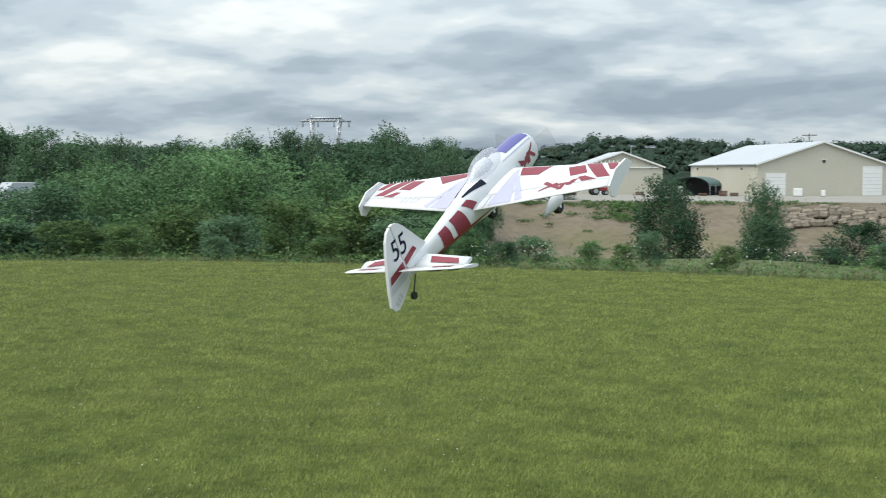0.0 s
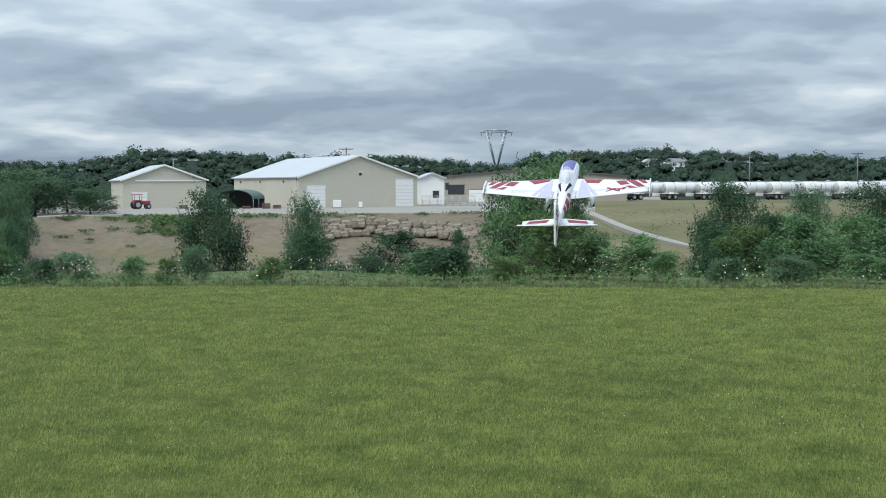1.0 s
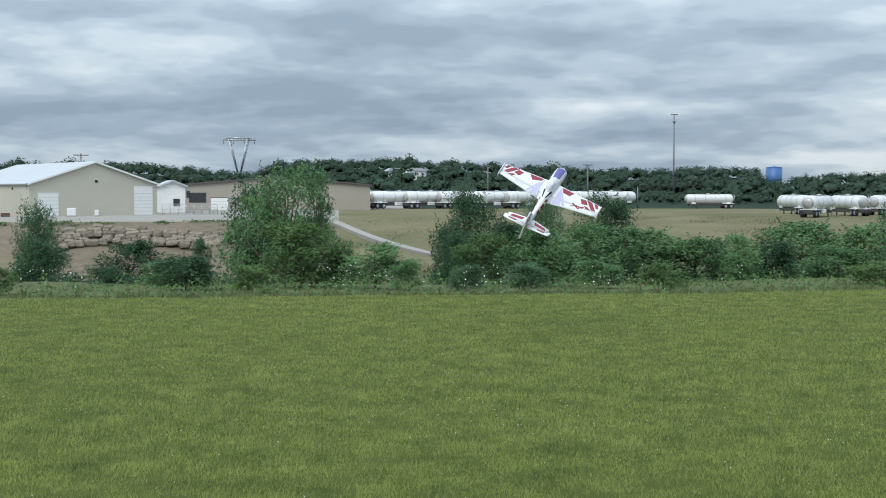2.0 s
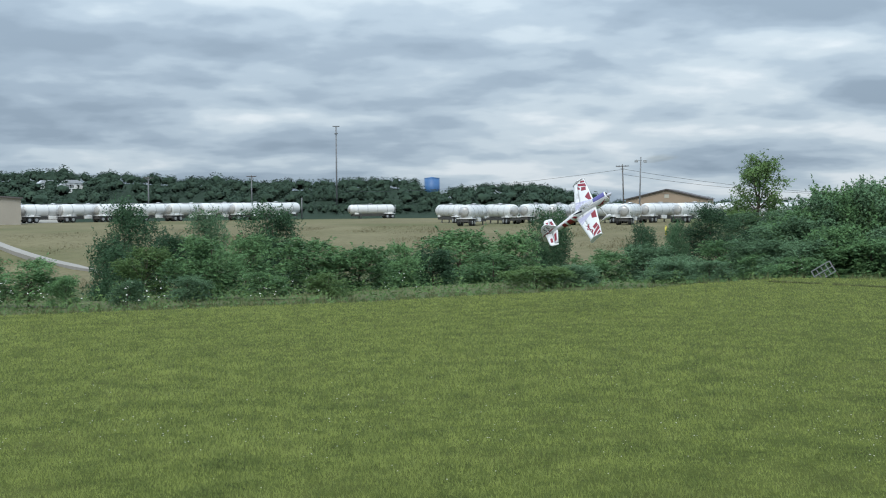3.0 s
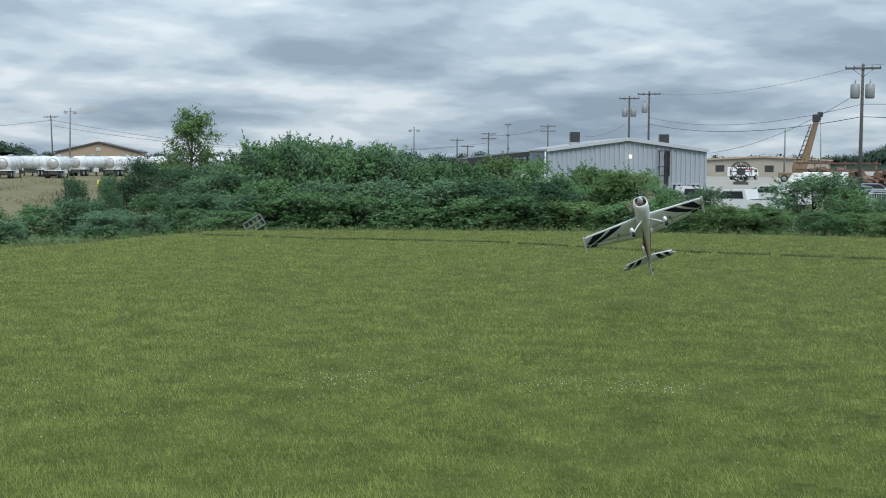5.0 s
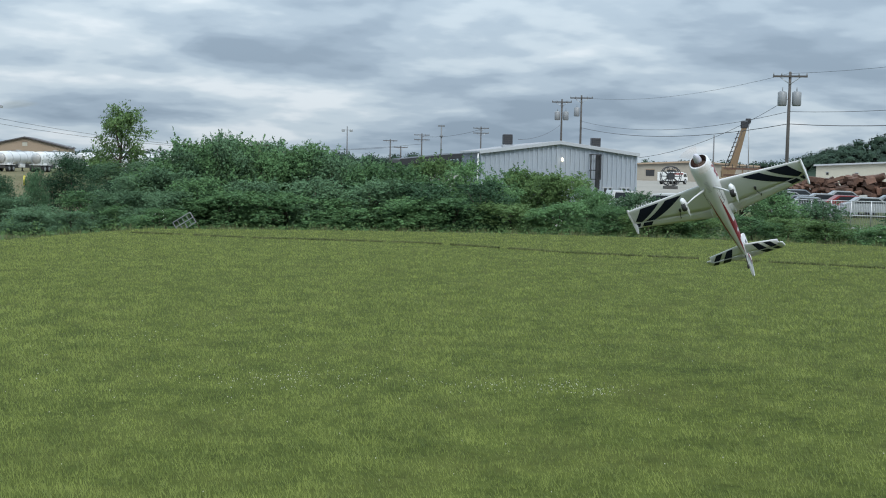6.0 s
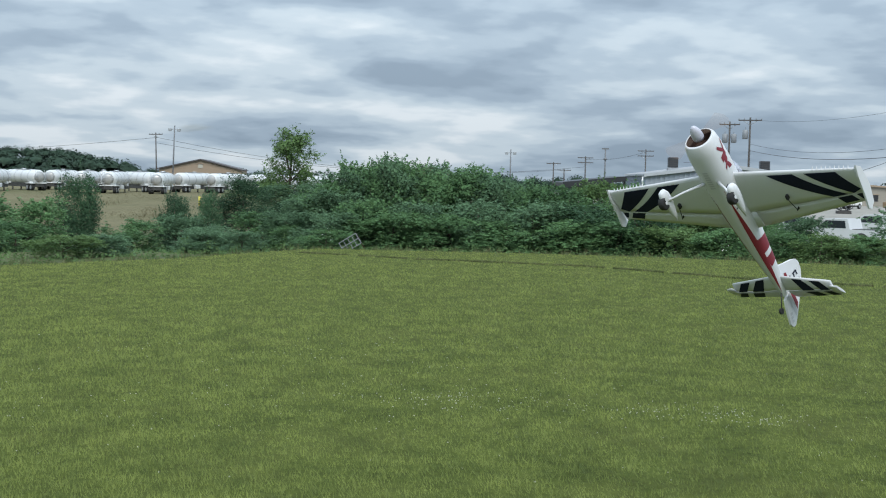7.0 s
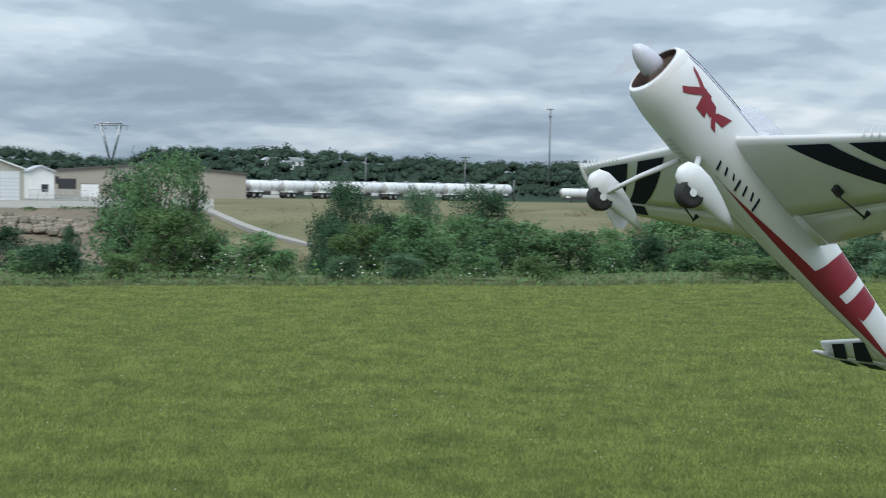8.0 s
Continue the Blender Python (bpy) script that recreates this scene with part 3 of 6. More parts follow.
def long_shoots(r, count=12):
    """A few shoots that stick out of the crown."""
    pts = []
    for k in range(count):
        a, z = r.uniform(0, 2 * math.pi), r.uniform(0.5, 0.95)
        q = 0.36 * math.sqrt(max(0.05, 1 - ((z - 0.30) / 0.72) ** 2))
        way = np.array([math.cos(a) * 0.07, math.sin(a) * 0.07, r.uniform(0.06, 0.17)])
        for j in range(14):
            pts.append(np.array([q * math.cos(a), q * math.sin(a), z]) + way * j / 13 + r.normal(0, 0.010 * (1.2 - j / 13), 3))
    return np.array(pts)


PLANT_LOOK = {"g": (LEAF, "leafy green bush at the edge of the grass field", "bush"), "d": (LEAF_DARK, "dense dark green small tree in the valley", "tree"),
              "y": (LEAF_GREY, "grey-green willowy bush by the field", "bush"), "l": (LEAF_LIGHT, "light yellow-green leafy bush by the field", "bush"),
              "o": (LEAF, "tall open tree with gaps in its crown", "tree"), "p": (LEAF_LIGHT, "lone tall poplar tree with airy crown", "tree")}
FIRST = {}


def plant(az, r, top, width, kind, n):
    lod = "near" if r < 36 else "mid" if r < 90 else "far"
    variant = (kind, lod, n % (3 if lod == "near" else 2))
    base = land(az, r)
    h = max(0.5, (top - base) * 1.06 + (0.2 if az > 30 and r < 36 else 0.0))
    m = Matrix.Translation(polar(az, r, base - 0.05)) @ Matrix.Rotation((n * 2.399) % 6.283, 4, "Z") @ Matrix.Diagonal((width * 1.25, width * 1.25, h, 1))
    name = "tree" if PLANT_LOOK[kind][2] == "tree" else "bush"
    if variant in FIRST:
        first = FIRST[variant]
        ob = copy_thing(first, m @ Matrix.Diagonal((*[1 / s for s in first.scale], 1)))
        return ob
    rr = np.random.default_rng(abs(hash_kind(kind)) + variant[2] * 17 + len(lod))
    mat, label, cat = PLANT_LOOK[kind]
    ob = new(name)
    ob.matrix_world = m
    tagged(ob, label, cat)
    FIRST[variant] = ob
    ms = Mesh()
    lob = lobes_for(kind, rr)
    stem = 0.020 if kind in "op" else 0.014
    ms.tube([(0, 0, -0.02), (0.015, 0.01, 0.25), (-0.01, 0.0, 0.55), (0.0, 0.01, 0.86)], [stem, stem * 0.85, stem * 0.55, stem * 0.15], 7)
    for l in lob[:12]:
        z0 = max(0.06, l[2] * 0.5)
        ms.tube([(0, 0, z0), (l[0] * 0.5, l[1] * 0.5, z0 + (l[2] - z0) * 0.45), (l[0] * 0.95, l[1] * 0.95, l[2])], [stem * 0.55, stem * 0.35, stem * 0.12], 5)
    part("trunk", ms, BARK, ob, "brown branching stem")
    count, size = {"near": (9200, 0.0235), "mid": (19000, 0.0155), "far": (13000, 0.0185)}[lod]
    if kind in "op":
        count, size = int(count * (0.5 if kind == "o" else 0.9)), size * (0.95 if kind == "o" else 1.05)
    inner = int(count * (0.15 if kind in "op" else 0.45 if kind == "d" else 0.30))
    pts = np.concatenate([crown_points(inner, lob, rr, 0.3, 0.3), leaf_sprays(count - inner, lob, rr)])
    if kind not in "op":
        pts = np.concatenate([pts, long_shoots(rr)])
    pts = pts[pts[:, 2] > 0.0]
    sz = rr.uniform(0.6, 1.3, len(pts)) * size
    me = quads_mesh("crown", pts, sz, mat if lod != "far" or kind == "p" else LEAF_MID, 1.5, 0.35, rr)
    part("crown", me, None, ob)
    return ob


def hash_kind(k):
    return {"g": 11, "d": 23, "y": 37, "l": 41, "o": 53, "p": 67}[k]


for n, (az, r, top, width, kind) in enumerate(p for row in PLANTS.values() for p in row):
    plant(az, r, top, width, kind, n)


def blades_mesh(name, base, height, width, lean, mat, r, lay=None):
    """Upright single-triangle blades as one mesh; lay: the way in which a mower has combed them."""
    n = len(base)
    a = r.uniform(0, 2 * math.pi, n) if lay is None else r.normal(lay - math.pi / 2, 0.8, n)
    side = np.stack([np.cos(a), np.sin(a), np.zeros(n)], 1) * width[:, None] * 0.5
    b = a + math.pi / 2 + r.normal(0, 0.4, n)
    tip = base + np.stack([np.cos(b) * lean * height, np.sin(b) * lean * height, height], 1)
    vs = np.stack([base - side, base + side, tip], 1).reshape(-1, 3)
    me = bpy.data.meshes.new(name)
    me.vertices.add(3 * n)
    me.vertices.foreach_set("co", vs.astype(np.float32).ravel())
    me.loops.add(3 * n)
    me.loops.foreach_set("vertex_index", np.arange(3 * n, dtype=np.int32))
    me.polygons.add(n)
    me.polygons.foreach_set("loop_start", np.arange(0, 3 * n, 3, dtype=np.int32))
    me.materials.append(mat)
    me.update(calc_edges=True)
    return me


def polar_points(az, r, z):
    t = np.radians(az)
    return np.stack([r * np.sin(t), r * np.cos(t), z], 1)


EDGE_AZ = np.array([row[0] for row in LAND])
EDGE_R = np.array([row[1] for row in LAND])


def field_grass():
    r = np.random.default_rng(3)
    n = 580000
    az = r.uniform(-66, 66, n)
    re = np.interp(az, EDGE_AZ, EDGE_R)
    u = r.random(n)
    rad = np.where(r.random(n) < 0.15, 1 / (u / 5.2 + (1 - u) / re), 5.2 + (re - 5.2) * u)
    base = polar_points(az, rad, np.zeros(n) - 0.002)
    # patchy growth and small tufts
    patch_h = 0.5 + 0.5 * np.sin(base[:, 0] * 0.9 + 2.1 * np.sin(base[:, 1] * 0.6)) * np.sin(base[:, 1] * 1.3 + 1.7 * np.sin(base[:, 0] * 0.45))
    tuft = 0.5 + 0.5 * np.sin(base[:, 0] * 7.3 + 2.3 * np.sin(base[:, 1] * 4.1)) * np.sin(base[:, 1] * 8.9 + 1.9 * np.sin(base[:, 0] * 5.3))
    h = (0.014 + 0.026 * r.random(n)) * (0.6 + 0.35 * patch_h + 0.55 * tuft ** 2) * np.clip(13 / rad, 0.85, 1.0)
    w = np.clip(0.0064 * rad / 8.0, 0.0050, 0.017) * r.uniform(0.7, 1.3, n)
    tagged(new("grass", blades_mesh("grass", base, h, w, r.uniform(0.3, 1.1, n), BLADE, r, math.pi / 2)), "short mown green grass of the flying field", "grass", kind="stuff")
    # clover heads, in drifts
    pts = []
    for k in range(420):
        pts.append((r.uniform(-62, 62), r.uniform(4.8, 12)))
    for caz, cr, sa, sr, cnt in ((30.5, 8.45, 2.8, 0.22, 110), (41.5, 8.35, 2.4, 0.16, 90), (45, 8.25, 1.2, 0.12, 60), (24.5, 10.8, 5, 0.5, 40), (-3, 8.6, 6, 0.5, 70), (-20, 10.5, 9, 1.2, 50), (27, 8.4, 7, 0.6, 40), (14, 8.3, 6, 0.6, 40)):
        for k in range(cnt):
            pts.append((caz + r.normal() * sa, cr + r.normal() * sr))
    ms = Mesh()
    for a, q in pts:
        p = polar(a, q, 0.026 + 0.012 * r.random())
        s = r.uniform(0.0022, 0.0046)
        ms.add([(p.x + s, p.y, p.z), (p.x, p.y + s, p.z), (p.x - s, p.y, p.z), (p.x, p.y - s, p.z), (p.x, p.y, p.z + s), (p.x, p.y, p.z - s)],
               [(0, 1, 4), (1, 2, 4), (2, 3, 4), (3, 0, 4), (1, 0, 5), (2, 1, 5), (3, 2, 5), (0, 3, 5)])
    tagged(new("clover_flowers", ms.data("clover_flowers", PETAL)), "small white clover heads scattered in the grass", "flowers", kind="stuff")


field_grass()


def rough_edge():
    r = np.random.default_rng(5)
    n = 46000
    az = r.uniform(-66, 66, n)
    re = np.interp(az, EDGE_AZ, EDGE_R)
    out = np.abs(r.normal(0, 1.0, n)) * 1.3
    clump = 0.5 + 0.5 * np.sin(az * 2.9 + 2 * np.sin(az * 1.13)) * np.sin(az * 6.7 + 1.0)
    h = (0.04 + 0.15 * r.random(n)) * (0.35 + 0.9 * clump) * np.clip(0.3 + 0.8 * out, 0.3, 1.3)
    z = np.where(out < 1.2, -0.10 * out, -0.12 - 0.09 * (out - 1.2))
    base = polar_points(az, re + out - 0.1, z - 0.02)
    tagged(new("tall_grass", blades_mesh("tall_grass", base, h, r.uniform(0.008, 0.020, n), r.uniform(0.1, 0.6, n), STRAW, r)), "uncut pale grass and weeds along the field's edge", "grass", kind="stuff")
    # low weeds behind it
    n = 26000
    az = r.uniform(-66, 66, n)
    re = np.interp(az, EDGE_AZ, EDGE_R)
    out = 0.5 + 7.0 * r.random(n) ** 1.5
    lump = 0.5 + 0.5 * np.sin(az * 3.7 + out) * np.sin(az * 1.9 - out * 0.8)
    ground = np.array([land(a, q) for a, q in zip(az, re + out)])
    z = ground + r.random(n) * (0.04 + 0.42 * lump ** 3)
    me = quads_mesh("weeds", polar_points(az, re + out, z), r.uniform(0.02, 0.05, n), LEAF_LIGHT, 1.8, 0.3, r)
    tagged(new("weeds", me), "knee-high weeds and saplings on the slope", "weeds", kind="stuff")
    # white flower heads at the edge
    pts = []
    for k in range(34):
        a = r.uniform(-40, 12) if k < 28 else r.uniform(-60, 60)
        q = float(np.interp(a, EDGE_AZ, EDGE_R)) + r.uniform(0.2, 1.6)
        for j in range(r.integers(4, 14)):
            pts.append(polar(a, q) + Vector((r.normal() * 0.13, r.normal() * 0.13, r.uniform(0.12, 0.42))))
    me = quads_mesh("wild_flowers", np.array([tuple(p) for p in pts]), r.uniform(0.015, 0.035, len(pts)), PETAL, 1.2, 1.0, r)
    tagged(new("wild_flowers", me), "white wild flower heads at the field's edge", "flowers", kind="stuff")
    # the step where the last mower pass ends
    line = [(23.5, 24.3), (29, 22.95), (37, 22.2), (44, 20.6), (50.4, 20.2), (58.5, 19.8), (66, 19.6)]
    n = 9000
    az = r.uniform(23.5, 66, n)
    rad = np.interp(az, [p[0] for p in line], [p[1] for p in line]) + r.normal(0, 0.03, n)
    gap = np.sin(az * 2.1) + np.sin(az * 4.7 + 1) + 1.5 > 0
    base = polar_points(az, rad, np.full(n, -0.002))[gap]
    k = len(base)
    tagged(new("mown_ridge", blades_mesh("mown_ridge", base, r.uniform(0.025, 0.055, k), r.uniform(0.010, 0.018, k), r.uniform(0.2, 0.7, k), STRAW, r)), "ridge of longer grass where mowing stopped", "grass", kind="stuff")


rough_edge()


def dry_meadow():
    r = np.random.default_rng(15)
    n = 46000
    az = r.uniform(-12, 24, n)
    rad = r.uniform(98, 205, n)
    keep = rad < np.interp(az, [row[0] for row in LAND], [row[6] for row in LAND]) - 2
    keep &= np.abs(rad - (172 - 42 * (az + 13.2) / 5.6)) > 9
    az, rad = az[keep], rad[keep]
    n = len(az)
    z = np.array([land(a, q) for a, q in zip(az, rad)])
    pts = polar_points(az, rad, z - 0.25)
    clump = 0.5 + 0.5 * np.sin(pts[:, 0] * 0.31 + 2 * np.sin(pts[:, 1] * 0.11)) * np.sin(pts[:, 1] * 0.23 + np.sin(pts[:, 0] * 0.17))
    h = 0.28 + (0.05 + 0.14 * clump) * r.random(n)
    tagged(new("dry_grass", blades_mesh("dry_grass", pts, h, r.uniform(0.10, 0.26, n), r.uniform(0.1, 0.5, n), HAY, r)), "tall dry straw-coloured grass on the slope below the yard", "grass", kind="stuff")


dry_meadow()


def bank_weeds():
    r = np.random.default_rng(16)
    cs = []
    # a grown-over patch by the small barn, a strip along the top, and single tufts
    for k in range(130):
        if k < 60:
            az, f = r.normal(-32.2, 0.9), r.uniform(0.62, 1.0)
        elif k < 95:
            az, f = r.uniform(-37, -13), r.uniform(0.93, 1.0)
        else:
            az, f = r.uniform(-37, -13), r.uniform(0.05, 0.95)
        row = lerp_table(LAND, az)
        q = row[3] + (row[5] - row[3]) * f
        c = np.array(on_land(az, q))
        s = r.uniform(0.35, 0.9) if k < 95 else r.uniform(0.25, 0.6)
        m = int(170 * s)
        cs.append(c + r.normal(size=(m, 3)) * np.array([s, s, s * 0.12]) + np.array([0, 0, s * 0.05]))
    pts = np.concatenate(cs)
    tagged(new("bank_weeds", quads_mesh("bank_weeds", pts, r.uniform(0.10, 0.26, len(pts)), LEAF_LIGHT, 1.6, 0.8, r)), "green weeds growing in patches on the earth bank", "weeds", kind="stuff")


bank_weeds()


def round_hull():
    """A small triangulated sphere as an array of corners."""
    bm = bmesh.new()
    bmesh.ops.create_icosphere(bm, subdivisions=2, radius=1.0)
    tri = np.array([[tuple(v.co) for v in f.verts] for f in bm.faces]).reshape(-1, 3)
    bm.free()
    return tri


def far_woods():
    r = np.random.default_rng(9)
    cs, ss, cores = [], [], []
    hull = round_hull()
    for k in range(2900):
        az = r.uniform(-66, 66)
        q = HILL_R - abs(r.normal()) * 130 if r.random() < 0.5 else r.uniform(440, HILL_R)
        q = max(q, 430)
        el = lerp_table(RIDGE, az)
        hh = (0.75 * WOOD_H * r.uniform(0.6, 1.15)) * (1.0 if el > 0.1 else 0.7)
        if q > HILL_R - 25 and r.random() < 0.12:
            hh *= 1.45
        if k >= 2760:
            # scrub where the hill meets the yard
            az, q = r.uniform(-2, 15), r.uniform(384, 432)
            hh = r.uniform(2.0, 4.2)
        c = on_land(az, q)
        wid = hh * r.uniform(0.42, 0.6)
        mid = np.array(c) + np.array([0, 0, hh * 0.48])
        swell = 0.60 + 0.12 * np.sin(hull @ r.normal(0, 2.6, 3) + r.uniform(0, 6)) * np.sin(hull @ r.normal(0, 3.1, 3))
        cores.append(mid + hull * swell[:, None] * np.array([wid, wid, hh * 0.46]))
        m = 110
        d = r.normal(size=(m, 3))
        d[:, 2] += 0.3
        d /= np.linalg.norm(d, axis=1, keepdims=True)
        d *= r.uniform(0.70, 1.08, (m, 1))
        cs.append(mid + d * np.array([wid, wid, hh * 0.46]))
        ss.append(np.full(m, hh * 0.115) * r.uniform(0.6, 1.2, m))
    me = quads_mesh("wooded_hills", np.concatenate(cs), np.concatenate(ss), LEAF_FAR, 1.25, 1.8, r, np.concatenate(cores))
    tagged(new("wooded_hills", me), "dark green woods covering the low hills", "woods", kind="stuff")


far_woods()


# ---- paints and claddings of the yard ----
CREAM = material("cream_metal_cladding", (0.50, 0.475, 0.395), 0.5, vary=0.06, scale=0.3, fine=3.0, bump=0.1, spec=0.3, dirt=(0.38, 0.35, 0.29), dirt_amount=0.3)
PALE_ROOF = material("pale_metal_roof", (0.43, 0.45, 0.475), 0.5, 0.0, vary=0.06, scale=0.25, fine=3.0, bump=0.1, dirt=(0.40, 0.40, 0.40), dirt_amount=0.3)
GREY_CLAD = material("blue_grey_ribbed_cladding", (0.345, 0.385, 0.44), 0.5, 0.1, vary=0.07, scale=0.4, fine=5.0, bump=0.1, dirt=(0.38, 0.40, 0.43), dirt_amount=0.35)
TAN_CLAD = material("tan_cladding", (0.36, 0.27, 0.19), 0.7, vary=0.08, scale=0.3, fine=4.0, bump=0.15)
BROWN_CLAD = material("beige_block_wall", (0.33, 0.30, 0.25), 0.75, vary=0.1, scale=0.3, fine=4.0, bump=0.2)
DARK_ROOF = material("dark_roof", (0.09, 0.08, 0.08), 0.6, vary=0.2, scale=0.5, fine=5.0, bump=0.2)
DOORWHITE = material("white_door_paint", (0.76, 0.76, 0.74), 0.5, vary=0.05, scale=0.8, bump=0.1)
OPENING = material("dark_opening", (0.025, 0.027, 0.03), 0.6, vary=0.3, scale=1.0, bump=0)
TANKWHITE = material("white_tank_paint", (0.62, 0.625, 0.62), 0.35, vary=0.08, scale=0.5, fine=5.0, bump=0.05, dirt=(0.45, 0.42, 0.38), dirt_amount=0.45, obj=0.15)
TANKSTEEL = material("grey_tank_end", (0.46, 0.46, 0.45), 0.35, 0.3, vary=0.15, scale=0.8, fine=6.0, bump=0.1, dirt=(0.25, 0.2, 0.16), dirt_amount=0.5)
CHASSIS = material("grimy_chassis", (0.06, 0.058, 0.055), 0.8, vary=0.4, scale=2.0, bump=0.2)
WOODPOLE = material("weathered_pole_wood", (0.085, 0.078, 0.072), 0.85, vary=0.25, scale=1.5, fine=20, bump=0.4)
POLEGREY = material("grey_pole", (0.16, 0.165, 0.17), 0.6, 0.2, vary=0.15, scale=1.5, bump=0.1)
WIRE = material("black_cable", (0.05, 0.05, 0.055), 0.6, vary=0.2, bump=0)
TRANSF = material("transformer_grey", (0.23, 0.24, 0.25), 0.5, 0.1, vary=0.1, scale=3, bump=0.1)
BLUEPAINT = material("blue_tank_paint", (0.045, 0.135, 0.31), 0.5, vary=0.12, scale=0.2, fine=2.0, bump=0.05)
STONE = material("limestone_block", (0.20, 0.168, 0.13), 0.9, vary=0.4, scale=0.6, fine=5.0, bump=0.5, dist=0.05, obj=0.35)
ROADMAT = material("pale_gravel_road", (0.27, 0.255, 0.23), 0.95, vary=0.12, scale=0.1, fine=1.5, bump=0.3)
CRANEYEL = material("crane_yellow", (0.20, 0.135, 0.075), 0.55, vary=0.2, scale=1.0, bump=0.1, dirt=(0.2, 0.12, 0.07), dirt_amount=0.5)
RUST = material("rusty_scrap", (0.11, 0.060, 0.042), 0.9, vary=0.5, scale=0.5, fine=4.0, bump=0.5, obj=0.4)
CARGLASS = material("dark_car_glass", (0.03, 0.035, 0.04), 0.08, vary=0.1, bump=0)
CARWHITE = material("white_car_paint", (0.62, 0.625, 0.63), 0.25, vary=0.03, bump=0)
CARGREY = material("grey_car_paint", (0.25, 0.27, 0.29), 0.25, 0.3, vary=0.1, bump=0)
CARRED = material("dark_red_paint", (0.22, 0.03, 0.03), 0.3, vary=0.1, bump=0)
REDPAINT = material("red_paint", (0.30, 0.04, 0.035), 0.4, vary=0.1, bump=0)
YELLOWPOST = material("yellow_marker_post", (0.65, 0.55, 0.08), 0.5, vary=0.1, bump=0)
GREENTARP = material("green_shelter_sheet", (0.055, 0.10, 0.085), 0.6, vary=0.15, scale=1.0, bump=0.1)
LAMPGLOW = glow("lit_wall_lamp", (1.0, 0.86, 0.62), 4.5)
YARD_Z = -2.3


def facing(az, r, turn=0.0, z=None):
    """A pose on the ground whose local -Y looks back at the viewer, turned by some degrees."""
    p = on_land(az, r) if z is None else polar(az, r, z)
    return Matrix.Translation(p) @ Matrix.Rotation(-radians(az) + radians(turn), 4, "Z")


def gable_house(name, label, az, r, turn, width, depth, eave, peak, wall_mat, roof_mat, ribs=0.0, cat="building", doors=(), overhang=0.4, trim=None, kind=""):
    """A gabled shed: origin at the middle of its front wall's foot, front along -Y."""
    h = thing(name, label, cat, facing(az, r, turn, YARD_Z))
    w = width / 2
    t = 0.2
    out = [(-w, -0.3), (w, -0.3), (w, eave), (0, peak), (-w, eave)]
    front = part("front_wall", Mesh().prism(out, "y", 0, t), wall_mat, h)
    part("back_wall", Mesh().prism(out, "y", depth - t, depth), wall_mat, h)
    for s in (-1, 1):
        part("side_wall", Mesh().box(s * w - (t if s > 0 else 0), t, -0.3, s * w + (0 if s > 0 else t), depth - t, eave), wall_mat, h)
        k = (peak - eave) / w
        o = [(0, peak + 0.03), (s * (w + overhang), eave - k * overhang + 0.03), (s * (w + overhang), eave - k * overhang + 0.18), (0, peak + 0.18)]
        roof = part("roof", Mesh().prism(o, "y", -overhang, depth + overhang), roof_mat, h)
        if ribs:
            ms = Mesh()
            n = int(depth / 1.5)
            for i in range(n + 1):
                y = -overhang + (depth + 2 * overhang) * i / n
                ms.prism([(0, peak + 0.17), (s * (w + overhang), eave - k * overhang + 0.17), (s * (w + overhang), eave - k * overhang + 0.23), (0, peak + 0.23)], "y", y - 0.03, y + 0.03)
            tagged(part("roof_seams", ms, roof_mat, roof), kind="stuff")
    if ribs:
        ms = Mesh()
        n = int(width / ribs)
        for i in range(n + 1):
            x = -w + width * i / n
            top = peak - (peak - eave) * abs(x) / w
            ms.box(x - 0.07, -0.09, 0, x + 0.07, 0.0, top - 0.05)
        tagged(part("cladding_ribs", ms, wall_mat, front), kind="stuff")
        ms = Mesh()
        for s in (-1, 1):
            for i in range(int(depth / ribs) + 1):
                y = min(depth - 0.1, 0.1 + i * ribs)
                ms.box(s * w - 0.05, y - 0.06, 0, s * w + 0.05, y + 0.06, eave - 0.05)
        tagged(part("side_ribs", ms, wall_mat, h), kind="stuff")
    for s in (-1, 1):
        k = (peak - eave) / w
        part("gable_trim", Mesh().prism([(0, peak + 0.2), (s * (w + overhang), eave - k * overhang + 0.2), (s * (w + overhang), eave - k * overhang - 0.08), (0, peak - 0.08)], "y", -overhang - 0.08, -overhang - 0.01), trim or roof_mat, h)
    for nm, lab, x, z0, dw, dh, mt in doors:
        d = part(nm, Mesh().box(x - dw / 2, -0.07, z0, x + dw / 2, -0.004, z0 + dh, 0.02), mt, h, lab)
        if nm == "roller_door":
            for i in range(1, int(dh / 0.6)):
                part("door_joint", Mesh().box(x - dw / 2 + 0.05, -0.085, z0 + i * 0.6 - 0.02, x + dw / 2 - 0.05, -0.072, z0 + i * 0.6 + 0.02), GREY_CLAD, d)
        part("frame", Mesh().box(x - dw / 2 - 0.12, -0.10, z0 + dh, x + dw / 2 + 0.12, -0.01, z0 + dh + 0.12), trim or wall_mat, d)
    return h


